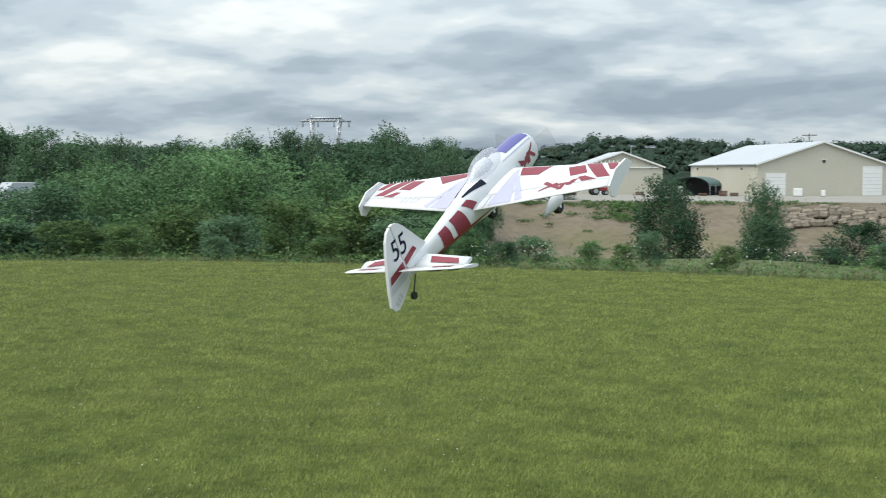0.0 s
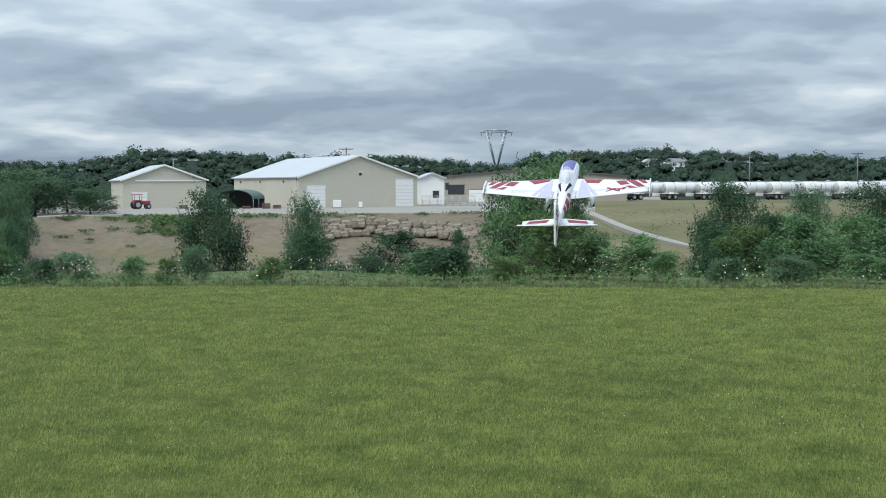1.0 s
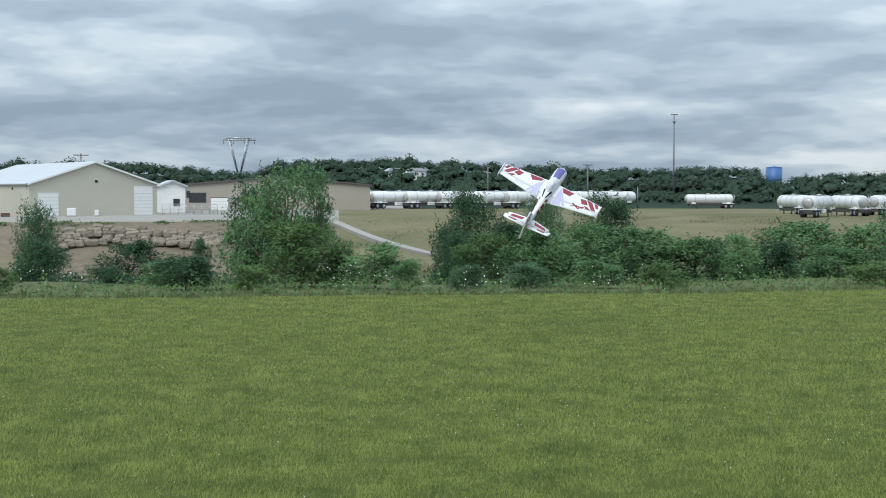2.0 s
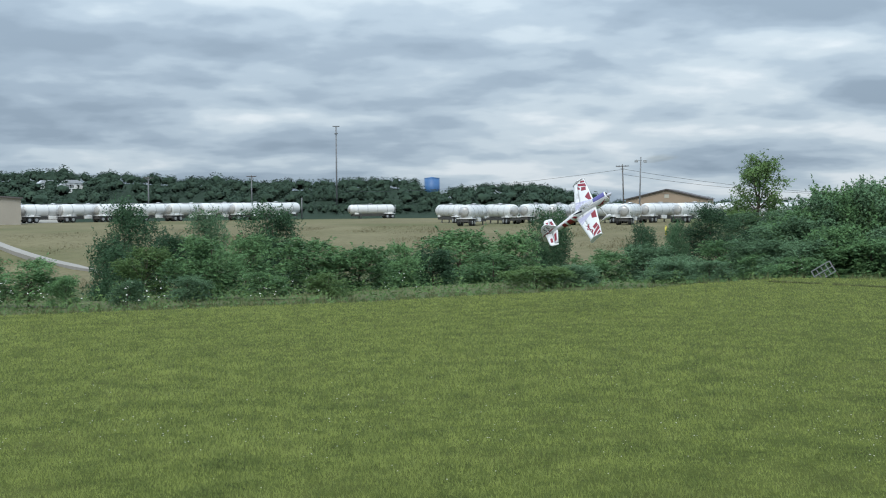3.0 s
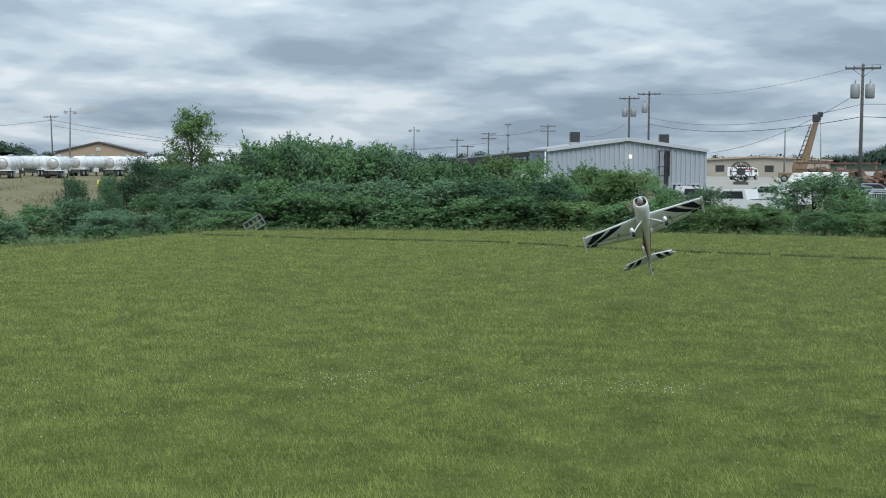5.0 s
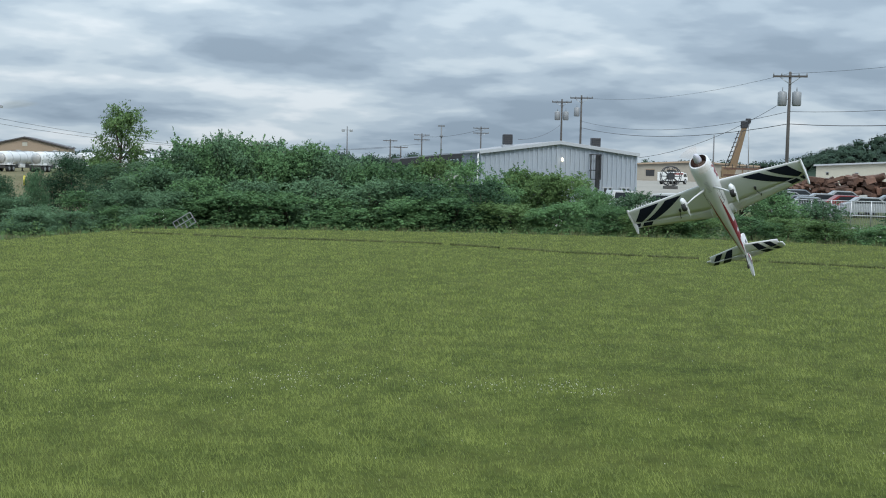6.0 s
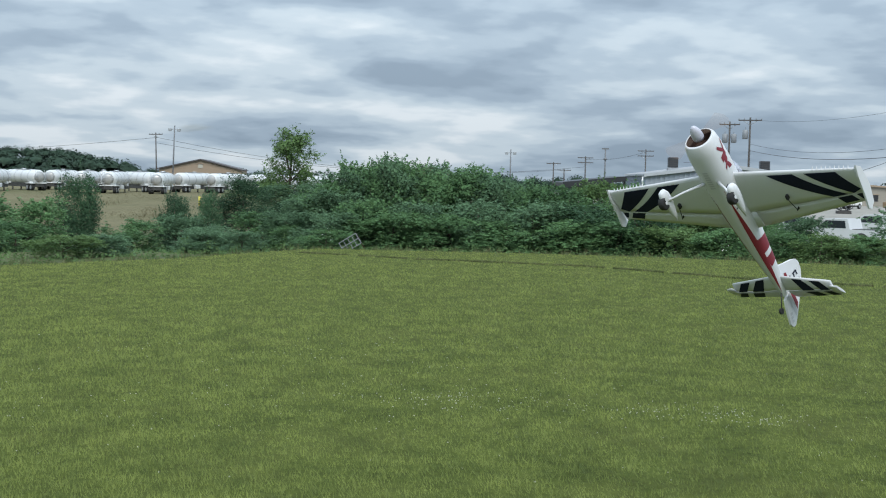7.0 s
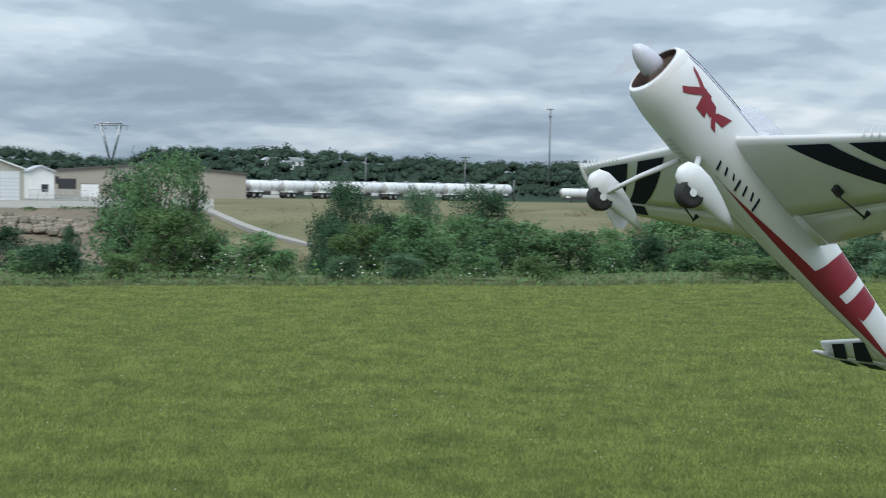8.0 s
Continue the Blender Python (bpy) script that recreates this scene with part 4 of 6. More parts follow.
# ---- west yard: barn, large shed, low works ----
big = gable_house("large_shed", "large cream metal shed with pale low-pitched roof", -23.05, 209.5, 24, 22.3, 34.0, 5.15, 8.75, CREAM, PALE_ROOF, 0,
                  doors=(("roller_door", "white roller door", -8.0, 0.0, 3.4, 3.6, DOORWHITE), ("roller_door", "tall white roller door", 8.6, 0.0, 3.4, 4.7, DOORWHITE), ("vent", "small dark gable vent", 0.2, 5.4, 0.5, 0.5, OPENING)), trim=DOORWHITE)
for y in (7.0, 19.0, 30.0):
    part("wall_lamp", Mesh().box(-11.25, y - 0.25, 4.2, -11.0, y + 0.25, 4.6, 0.05), OPENING, big)
barn = gable_house("barn", "smaller cream metal barn with a wide sliding door", -32.0, 216, 9, 14.3, 16.0, 4.75, 7.3, CREAM, PALE_ROOF, 0,
                   doors=(("roller_door", "white barn door", -4.3, 0.0, 2.6, 2.6, DOORWHITE),), trim=DOORWHITE)
part("door_rail", Mesh().box(-5.0, -0.2, 4.55, 6.4, -0.02, 4.75), DOORWHITE, barn, "white sliding-door rail")
annex = gable_house("annex", "white metal annex beside the large shed", -19.6, 232, 6, 4.4, 12.0, 5.0, 5.9, DOORWHITE, PALE_ROOF, 0, doors=(("window", "dark window", 0.6, 1.2, 1.2, 1.4, OPENING),))
low = gable_house("low_works", "long low beige works with garage openings", -14.9, 262, -4, 40.0, 18.0, 5.35, 7.0, BROWN_CLAD, DARK_ROOF, 0,
                  doors=(("window", "wide dark window", -16.6, 1.6, 3.6, 2.0, OPENING), ("roller_door", "white garage door", -12.0, 0.0, 3.6, 2.6, DOORWHITE), ("window", "dark vent", -18.6, 2.6, 0.7, 1.4, OPENING)), trim=DARK_ROOF)


def carport():
    c = thing("shelter", "dark green arched shelter between the sheds", "shelter", facing(-28.9, 204, -20, YARD_Z))
    arc = [(3.4 * math.cos(a), 1.6 + 1.5 * math.sin(a)) for a in (math.pi * k / 12 for k in range(13))]
    ring = arc + [(x * 0.96, z - 0.08) for x, z in reversed(arc)]
    part("cover", Mesh().prism(ring, "y", 0, 6.0), GREENTARP, c, "green sheet cover")
    for s in (-1, 1):
        for y in (0.2, 3.0, 5.8):
            part("post", Mesh().tube([(s * 3.35, y, 0), (s * 3.35, y, 1.7)], 0.05, 6), STEEL, c)
    part("back_panel", Mesh().prism(arc + [(-3.4, 0), (3.4, 0)], "y", 5.9, 6.0), OPENING, c)


carport()


def wheel_mesh(r, w):
    return Mesh().loft([[(r2 * math.cos(t), y, r2 * math.sin(t)) for t in (2 * math.pi * q / 16 for q in range(16))] for y, r2 in ((-w / 2, r * 0.8), (-w / 2 * 0.8, r), (w / 2 * 0.8, r), (w / 2, r * 0.8))])


def add_wheel(parent, x, y, r, w, hub=STEEL):
    wh = part("wheel", wheel_mesh(r, w), RUBBER, parent, at=Matrix.Translation((x, y, r)))
    part("rim", Mesh().tube([(0, -w / 2 - 0.012, 0), (0, w / 2 + 0.012, 0)], r * 0.55, 12), hub, wh, "round steel rim")
    return wh


def tractor():
    t = thing("tractor", "small red tractor parked before the barn", "tractor", facing(-33.1, 205, 20, YARD_Z))
    part("bonnet", Mesh().box(0.1, -0.4, 0.7, 1.6, 0.4, 1.35, 0.1), REDPAINT, t)
    part("cab", Mesh().box(-1.2, -0.6, 0.8, 0.1, 0.6, 1.5, 0.1), REDPAINT, t)
    part("roof", Mesh().box(-1.3, -0.7, 2.3, 0.2, 0.7, 2.42, 0.04), REDPAINT, t)
    for x in (-1.15, 0.05):
        for y in (-0.55, 0.55):
            part("roof_post", Mesh().tube([(x, y, 1.5), (x, y, 2.3)], 0.04, 6), CHASSIS, t)
    for y in (-0.75, 0.75):
        add_wheel(t, -0.7, y, 0.7, 0.35)
        add_wheel(t, 1.2, y * 0.8, 0.42, 0.25)


tractor()


def pallet_stack(az, r, n, label):
    p = thing("pallet_stack", label, "pallets", facing(az, r, 12, YARD_Z))
    for k in range(n):
        b = part("pallet", Mesh().box(-0.6, -0.5, k * 0.15, 0.6, 0.5, k * 0.15 + 0.12, 0.01), RUST, p)
    return p


for k, (a, q, n) in enumerate(((-31.2, 205, 4), (-29.2, 202, 5), (-28.3, 201, 3), (-27.4, 200, 6), (-26.9, 200, 4), (-34.3, 206, 4))):
    pallet_stack(a, q, n, "stack of dark weathered pallets on the gravel")


def utility_box(az, r, w, h, label):
    b = thing("equipment_box", label, "box", facing(az, r, 5, YARD_Z))
    part("body", Mesh().box(-w / 2, -w / 3, 0.1, w / 2, w / 3, h, 0.05), DOORWHITE, b)
    part("base", Mesh().box(-w / 2 - 0.1, -w / 3 - 0.1, 0, w / 2 + 0.1, w / 3 + 0.1, 0.1), GRAVEL, b)


utility_box(-24.1, 201, 1.3, 1.3, "white equipment box against the shed")
utility_box(-23.0, 201, 0.6, 1.0, "small white meter box by the shed")


def fence(az0, az1, r, posts, h=1.8):
    f = thing("chain_fence", "grey chain-link fence with steel posts", "fence")
    pts = [polar(az0 + (az1 - az0) * k / (posts - 1), r, land(az0, r)) for k in range(posts)]
    for p in pts:
        part("post", Mesh().tube([p, p + Vector((0, 0, h))], 0.05, 6), STEEL, f)
    for z in (0.1, h * 0.5, h):
        part("rail", Mesh().tube([p + Vector((0, 0, z)) for p in pts], 0.03, 5), STEEL, f)
    ms = Mesh()
    for a, b in zip(pts, pts[1:]):
        for k in range(1, 12):
            q = a.lerp(b, k / 12)
            ms.tube([q, q + Vector((0, 0, h))], 0.012, 3)
    tagged(part("mesh_wires", ms, STEEL, f), kind="stuff")


fence(-20.1, -17.6, 214, 8)
fence(53.2, 60, 76, 9, 1.7)


# ---- riprap in the bank and the gravel road ----
def retaining_wall(az0, az1, el0, el1, seed):
    r = random.Random(seed)
    w = thing("stone_wall", "rough stacked limestone blocks holding the earth bank", "stone wall")
    shapes = []
    for k in range(6):
        ms = Mesh()
        rings = []
        for z, s in ((-0.5, 0.82), (-0.25, 1.0), (0.2, 0.97), (0.5, 0.72)):
            rings.append([(math.copysign(abs(math.cos(t)) ** 0.5, math.cos(t)) * 0.5 * s * r.uniform(0.86, 1.08), math.copysign(abs(math.sin(t)) ** 0.5, math.sin(t)) * 0.5 * s * r.uniform(0.86, 1.08), z * r.uniform(0.9, 1.05)) for t in (2 * math.pi * (q + 0.5) / 8 for q in range(8))])
        shapes.append(ms.loft(rings, smooth=False).data("stone", STONE))
    az = az0
    rows = 5
    for row in range(rows):
        v = (row + 0.5) / rows
        az = az0 + r.uniform(0, 0.2)
        while az < az1:
            ww = r.uniform(0.8, 1.9)
            d = math.degrees(ww / 155)
            el = el0 + (el1 - el0) * v + r.uniform(-0.03, 0.03) + 0.10 * math.sin(az * 2.1)
            for q in range(1640, 1430, -1):
                rr = q / 10
                if math.degrees(math.atan2(land(az, rr) - EYE[2], rr)) < el:
                    break
            if r.random() < 0.93:
                p = polar(az + d / 2, rr - 0.45, land(az, rr) + 0.35)
                m = Matrix.Translation(p) @ Matrix.Rotation(-radians(az) + r.uniform(-0.2, 0.2), 4, "Z") @ Matrix.Rotation(r.uniform(-0.15, 0.15), 4, "Y") @ Matrix.Diagonal((ww * 1.04, 1.1, r.uniform(0.6, 0.95), 1))
                part("stone", r.choice(shapes), None, w, at=m)
            az += d


retaining_wall(-24.9, -21.0, -1.72, -2.55, 4)
retaining_wall(-20.7, -18.1, -1.95, -2.6, 8)
retaining_wall(-18.4, -16.9, -2.1, -2.55, 12)


def gravel_road():
    ms = Mesh()
    left, right = [], []
    for k in range(15):
        u = k / 14
        az, r = -13.2 + 5.6 * u, 172 - 42 * u
        for s, dst in ((-1, left), (1, right)):
            a2, r2 = az + s * (0.40 + 0.15 * u), r - s * 5.5
            dst.append(on_land(a2, r2, 0.25))
    n = len(left)
    ms.add(left + right, [(i, i + 1, n + i + 1, n + i) for i in range(n - 1)], True)
    low = [p - Vector((0, 0, 0.6)) for p in left + right]
    ms.add([*left, *low[:n]], [(i, i + 1, n + i + 1, n + i) for i in range(n - 1)])
    ms.add([*right, *low[n:]], [(i, i + 1, n + i + 1, n + i) for i in range(n - 1)])
    tagged(new("road", ms.data("road", ROADMAT)), "pale gravel road running down the bank", "road", kind="structure")


gravel_road()


# ---- tank trailers ----
def tank_trailer(m):
    t = thing("tank_trailer", "white tank trailer parked on the gravel yard", "tank trailer", m, group="parked tank trailers")
    rings = []
    for x, r in ((-5.6, 0.25), (-5.5, 0.75), (-5.3, 1.02), (-5.0, 1.12), (-1.7, 1.14), (1.7, 1.14), (5.0, 1.12), (5.3, 1.02), (5.5, 0.75), (5.6, 0.25)):
        rings.append([(x, r * math.cos(a), 2.12 + r * math.sin(a)) for a in (2 * math.pi * q / 24 for q in range(24))])
    tank = part("tank", Mesh().loft(rings), TANKWHITE, t, "white cylindrical tank")
    for x in (-3.6, -1.2, 1.2, 3.6):
        part("band", Mesh().loft([[(x + d, 1.16 * math.cos(a), 2.12 + 1.16 * math.sin(a)) for a in (2 * math.pi * q / 24 for q in range(24))] for d in (-0.05, 0.05)]), STEEL, tank)
    for s in (-1, 1):
        part("end_plate", Mesh().loft([[(s * x, r * math.cos(a), 2.12 + r * math.sin(a)) for a in (2 * math.pi * q / 24 for q in range(24))] for x, r in ((5.45, 0.86), (5.62, 0.6), (5.70, 0.2))]), TANKSTEEL, tank, "stained grey tank end")
    part("hatch", Mesh().tube([(0.2, 0, 3.18), (0.2, 0, 3.46)], 0.36, 14), STEEL, tank, "round steel hatch")
    part("walkway", Mesh().box(-2.6, -0.35, 3.25, 2.8, 0.35, 3.33), STEEL, tank)
    part("ladder", Mesh().tube([(-5.75, 0.4, 0.9), (-5.75, 0.4, 3.2)], 0.03, 5).tube([(-5.75, 0.75, 0.9), (-5.75, 0.75, 3.2)], 0.03, 5).tube([(-5.75, 0.4, 1.6), (-5.75, 0.75, 1.6)], 0.03, 5).tube([(-5.75, 0.4, 2.3), (-5.75, 0.75, 2.3)], 0.03, 5), STEEL, t)
    part("chassis", Mesh().box(-5.4, -0.75, 0.55, 4.8, 0.75, 1.06, 0.03), CHASSIS, t, "grimy dark chassis")
    for x in (-4.3, 3.9):
        part("cradle", Mesh().box(x - 0.5, -0.9, 1.0, x + 0.5, 0.9, 1.45, 0.04), DOORWHITE, t)
    part("fender", Mesh().box(-5.5, -1.2, 1.08, -2.9, 1.2, 1.18, 0.03), DOORWHITE, t)
    part("pump_box", Mesh().box(-1.2, -1.1, 0.6, 0.4, -0.5, 1.2, 0.05), DOORWHITE, t)
    for x in (-4.9, -3.6):
        for y in (-0.95, 0.95):
            add_wheel(t, x, y, 0.52, 0.5)
    for y in (-0.7, 0.7):
        part("landing_leg", Mesh().box(2.7, y - 0.08, 0, 2.9, y + 0.08, 1.1), CHASSIS, t)
        part("foot", Mesh().box(2.6, y - 0.15, 0, 3.0, y + 0.15, 0.05), CHASSIS, t)
    return t


TRAILERS = [(-14.8, 284, 30), (-13.4, 284, 34), (-12.0, 285, 30), (-10.6, 285, 36), (-9.2, 286, 28), (-7.7, 287, 34), (-6.2, 288, 38), (-4.6, 288, 40), (-3.1, 289, 44), (-1.6, 290, 40), (-0.2, 291, 42), (0.75, 296, 36)]
base_trailer = None
for a, r, turn in TRAILERS:
    m = facing(a, r, turn, YARD_Z) @ Matrix.Scale(1.12, 4)
    base_trailer = tank_trailer(m) if base_trailer is None else (copy_thing(base_trailer, m) and base_trailer)
for a, r, turn in ((5.25, 296, 200), (9.02, 226, 112), (10.07, 201, 74), (11.35, 214, 114), (12.97, 224, 68), (14.06, 201, 79), (14.75, 228, 92), (15.3, 201, 77), (16.35, 214, 114), (17.36, 201, 80), (18.75, 218, 62),
                   (20.3, 216, 60), (22.15, 211, 62), (23.55, 206, 70), (24.6, 222, 112), (25.7, 224, 70)):
    copy_thing(base_trailer, facing(a, r, turn, YARD_Z) @ Matrix.Scale(0.93, 4))


def yellow_post():
    p = thing("marker_post", "yellow marker post in the meadow", "post", facing(19.02, 150, 0))
    part("shaft", Mesh().tube([(0, 0, 0), (0, 0, 1.05)], 0.13, 10), YELLOWPOST, p)
    part("cap", Mesh().tube([(0, 0, 1.05), (0, 0, 1.15)], [0.13, 0.05], 10), YELLOWPOST, p)


yellow_post()


# ---- buildings behind the trailers and the east yard ----
gable_house("tan_house", "tan clad building with low brown gable roof", 19.05, 300, -5, 19.6, 26.0, 4.1, 6.45, TAN_CLAD, DARK_ROOF, 0, doors=(("vent", "small pale gable vent", 0.0, 4.4, 1.1, 0.9, CREAM),), trim=DARK_ROOF)
gable_house("tan_lodge", "tan building with dark gable roof behind bushes", 29.75, 200, 8, 11.6, 14.0, 3.6, 5.25, TAN_CLAD, DARK_ROOF, 0, trim=DARK_ROOF)
metal = gable_house("metal_shed", "blue-grey ribbed metal shed with shallow gable", 43.45, 110, 9, 14.0, 22.0, 4.3, 5.25, GREY_CLAD, PALE_ROOF, 0.42, overhang=0.25,
                    doors=(("window", "dark window", 4.4, 0.15, 0.75, 1.15, OPENING), ("window", "dark window", 6.0, 0.15, 0.75, 1.15, OPENING)), trim=PALE_ROOF)
part("wall_lamp", Mesh().tube([(0.2, -0.45, 3.72), (0.2, -0.25, 3.9)], [0.10, 0.07], 12), LAMPGLOW, metal, "lit round wall lamp")
part("lamp_arm", Mesh().tube([(0.2, -0.3, 3.9), (0.2, 0.0, 4.0)], 0.03, 6), STEEL, metal)
cage = Mesh()
for x in (2.75, 3.65):
    cage.box(x - 0.05, -0.65, 2.1, x + 0.05, -0.55, 4.35)
    for z in (2.1, 2.9, 4.3):
        cage.box(x - 0.04, -0.6, z - 0.04, x + 0.04, 0.0, z + 0.04)
for z in (2.1, 2.9, 4.3):
    cage.box(2.75, -0.65, z - 0.04, 3.65, -0.55, z + 0.04)
cage.box(3.3, -0.3, 1.2, 3.65, -0.05, 4.3)
part("ladder_cage", cage, DARKMET, metal, "dark steel ladder cage")
part("gutter", Mesh().tube([(-7.35, -0.1, 4.2), (-7.35, -0.1, 0.2)], 0.06, 8), DOORWHITE, metal)


def roof_vent(az, r, z, w, h):
    v = thing("roof_vent", "dark box ventilator standing on the shed roof", "ventilator", facing(az, r, 9, z))
    part("body", Mesh().box(-w / 2, -w / 2, 0, w / 2, w / 2, h, 0.05), DARKMET, v)
    part("curb", Mesh().box(-w / 2 - 0.06, -w / 2 - 0.06, -0.25, w / 2 + 0.06, w / 2 + 0.06, 0.0), STEEL, v)
    for k in range(4):
        part("louvre", Mesh().box(-w / 2 + 0.08, -w / 2 - 0.03, 0.15 + k * h / 5, w / 2 - 0.08, -w / 2 - 0.005, 0.2 + k * h / 5), CHASSIS, v)


roof_vent(41.0, 113, YARD_Z + 5.08, 0.85, 0.95)
roof_vent(45.1, 113, YARD_Z + 4.98, 0.85, 0.85)


def open_canopy():
    c = thing("open_canopy", "dark open-sided canopy beside the metal shed", "canopy", facing(37.45, 116, 9, YARD_Z))
    part("roof", Mesh().prism([(-3.0, 3.15), (3.0, 3.95), (3.0, 4.2), (-3.0, 3.5)], "y", 0, 9), DARKMET, c)
    part("fascia", Mesh().prism([(-3.05, 2.95), (3.0, 3.75), (3.0, 4.22), (-3.05, 3.55)], "y", -0.12, -0.02), OPENING, c)
    for x in (-2.8, -1.0, 1.0, 2.8):
        for y in (0.2, 8.6):
            part("post", Mesh().box(x - 0.07, y - 0.07, 0, x + 0.07, y + 0.07, 3.2 + 0.133 * (x + 3)), DARKMET, c)
    for x in (-2.2, -0.2, 1.6):
        part("stored_crate", Mesh().box(x - 0.6, 3.0, 0, x + 0.6, 4.2, 2.3, 0.05), DOORWHITE, c)


open_canopy()
gable_house("long_works", "long low beige works with dark flat roof", 49.6, 236, 3, 24.0, 14.0, 3.05, 3.7, BROWN_CLAD, DARK_ROOF, 0,
            doors=tuple(("window", "dark window", x, 0.9, 1.6, 1.2, OPENING) for x in (-8, -4, 1, 6)), trim=TAN_CLAD)
gable_house("cream_warehouse", "cream warehouse with pale roof beyond the scrap", 58.4, 228, -4, 27.0, 20.0, 3.5, 4.3, CREAM, PALE_ROOF, 0,
            doors=(("window", "dark opening", -10.8, 0.2, 1.6, 1.0, OPENING), ("window", "small dark vent", -11.5, 1.9, 0.4, 0.4, OPENING), ("window", "small dark vent", -6.5, 1.9, 0.4, 0.4, OPENING), ("roller_door", "white loading door", -4.5, 0, 4.0, 1.2, DOORWHITE)), trim=PALE_ROOF)


# ---- poles, masts and cables ----
def utility_pole(az, r, top_el, label, arms=1, transformers=0, lights=0, mat=None, lean=0.0, arm_turn=0.0, arm_w=2.4):
    base = land(az, r)
    h = EYE[2] + r * math.tan(radians(top_el)) - base
    p = thing("light_pole" if lights else "utility_pole", label, "pole", facing(az, r, arm_turn, base) @ Matrix.Rotation(radians(lean), 4, "Y"))
    k = max(1.0, r / 230)
    part("shaft", Mesh().tube([(0, 0, -0.3), (0, 0, h * 0.5), (0, 0, h)], [0.15 * k, 0.13 * k, 0.10 * k], 10), mat or WOODPOLE, p)
    for i in range(arms):
        z = h - 0.35 - i * 1.0
        part("crossarm", Mesh().box(-arm_w / 2, -0.16, z - 0.07 * k, arm_w / 2, 0.0, z + 0.07 * k), WOODPOLE, p)
        for s in (-1, 1):
            part("brace", Mesh().tube([(s * arm_w * 0.32, -0.08, z), (0, -0.1, z - 0.6)], 0.03 * k, 5), STEEL, p)
            for q in (0.25, 0.48):
                part("insulator", Mesh().tube([(s * arm_w * q, -0.08, z + 0.06), (s * arm_w * q, -0.08, z + 0.28)], [0.05, 0.035], 6), TRANSF, p)
    for i in range(transformers):
        s = -1 if i % 2 == 0 else 1
        c = part("transformer", Mesh().tube([(s * 0.52, -0.1, h - 2.55), (s * 0.52, -0.1, h - 2.45), (s * 0.52, -0.1, h - 1.55), (s * 0.52, -0.1, h - 1.45)], [0.28, 0.34, 0.34, 0.2], 14), TRANSF, p, "grey pole transformer")
        part("bushing", Mesh().tube([(s * 0.52, -0.1, h - 1.46), (s * 0.52, -0.1, h - 1.15)], 0.04, 6), TRANSF, c)
    for i in range(lights):
        s = -1 if i % 2 == 0 else 1
        l = part("floodlight", Mesh().box(s * 0.75 - 0.3, -0.35, h - 1.0, s * 0.75 + 0.3, -0.05, h - 0.5, 0.05), STEEL, p, "box floodlight")
        part("bracket", Mesh().tube([(0, 0, h - 0.6), (s * 0.75, -0.1, h - 0.75)], 0.05 * k, 5), STEEL, l)
    return p


utility_pole(53.75, 95, 4.08, "weathered utility pole with crossarm and two transformers", 1, 2, lean=0.0, arm_turn=6, arm_w=2.5)
utility_pole(43.5, 150, 2.75, "utility pole with crossarm and two transformers", 1, 2, arm_turn=-5)
utility_pole(44.4, 148, 2.95, "utility pole with crossarm and a small transformer", 1, 1, arm_turn=-5, arm_w=2.7)
utility_pole(39.75, 250, 1.42, "distant utility pole with two crossarms", 2, 0, arm_w=3.2)
utility_pole(36.0, 270, 0.45, "distant utility pole with one crossarm", 1, 0, arm_w=3.0)
utility_pole(35.5, 260, 0.75, "distant utility pole with one crossarm", 1, 0, arm_w=3.0)
utility_pole(36.98, 255, 1.05, "distant utility pole with two crossarms", 2, 0, arm_w=3.2)
utility_pole(33.48, 230, 1.30, "light pole carrying two box floodlights", 0, 0, 2, POLEGREY)
utility_pole(17.79, 214, 2.02, "light pole carrying two box floodlights", 0, 0, 2, POLEGREY, lean=1.6)
utility_pole(17.1, 228, 1.68, "utility pole with one short crossarm", 1, 0, lean=-1.5)
utility_pole(-4.98, 325, 1.27, "tall plain yard pole with short crossarm", 1, 0, mat=POLEGREY, arm_w=2.6)
utility_pole(-0.31, 325, 1.32, "tall plain yard pole with short crossarm", 1, 0, mat=POLEGREY, arm_w=2.6)
utility_pole(50.5, 200, 1.2, "plain grey pole in the east yard", 0, 0, mat=POLEGREY)
utility_pole(-23.65, 262, 1.72, "utility pole behind the large shed", 1, 1, arm_w=3.0)
utility_pole(-31.6, 262, 1.25, "thin pole behind the barn", 0, 0, mat=POLEGREY)
utility_pole(2.0, 300, 0.25, "short plain yard pole", 0, 0, mat=POLEGREY)


def slim_mast(az, r, top_el, label, w=1.0):
    base = land(az, r)
    h = EYE[2] + r * math.tan(radians(top_el)) - base
    p = thing("mast", label, "mast", facing(az, r, 0, base))
    part("shaft", Mesh().tube([(0, 0, 0), (0, 0, h)], [0.26 * w, 0.20 * w], 8), POLEGREY, p)
    part("top_bar", Mesh().box(-1.1 * w, -0.15, h - 0.2, 1.1 * w, 0.15, h + 0.1), POLEGREY, p)
    part("ring", Mesh().tube([(0, 0, h - 2.6), (0, 0, h - 2.2)], 0.55 * w, 8), POLEGREY, p)


slim_mast(3.64, 400, 3.58, "tall slim lighting mast above the woods", 1.0)
slim_mast(37.89, 280, 1.42, "pale slim aerial mast", 0.7)


def cable(p, q, sag, n=12, r=0.03):
    c = thing("overhead_cable", "sagging black overhead cable", "cable")
    pts = [p.lerp(q, k / n) - Vector((0, 0, sag * 4 * (k / n) * (1 - k / n))) for k in range(n + 1)]
    part("wire", Mesh().tube(pts, r * 0.6, 5), WIRE, c)


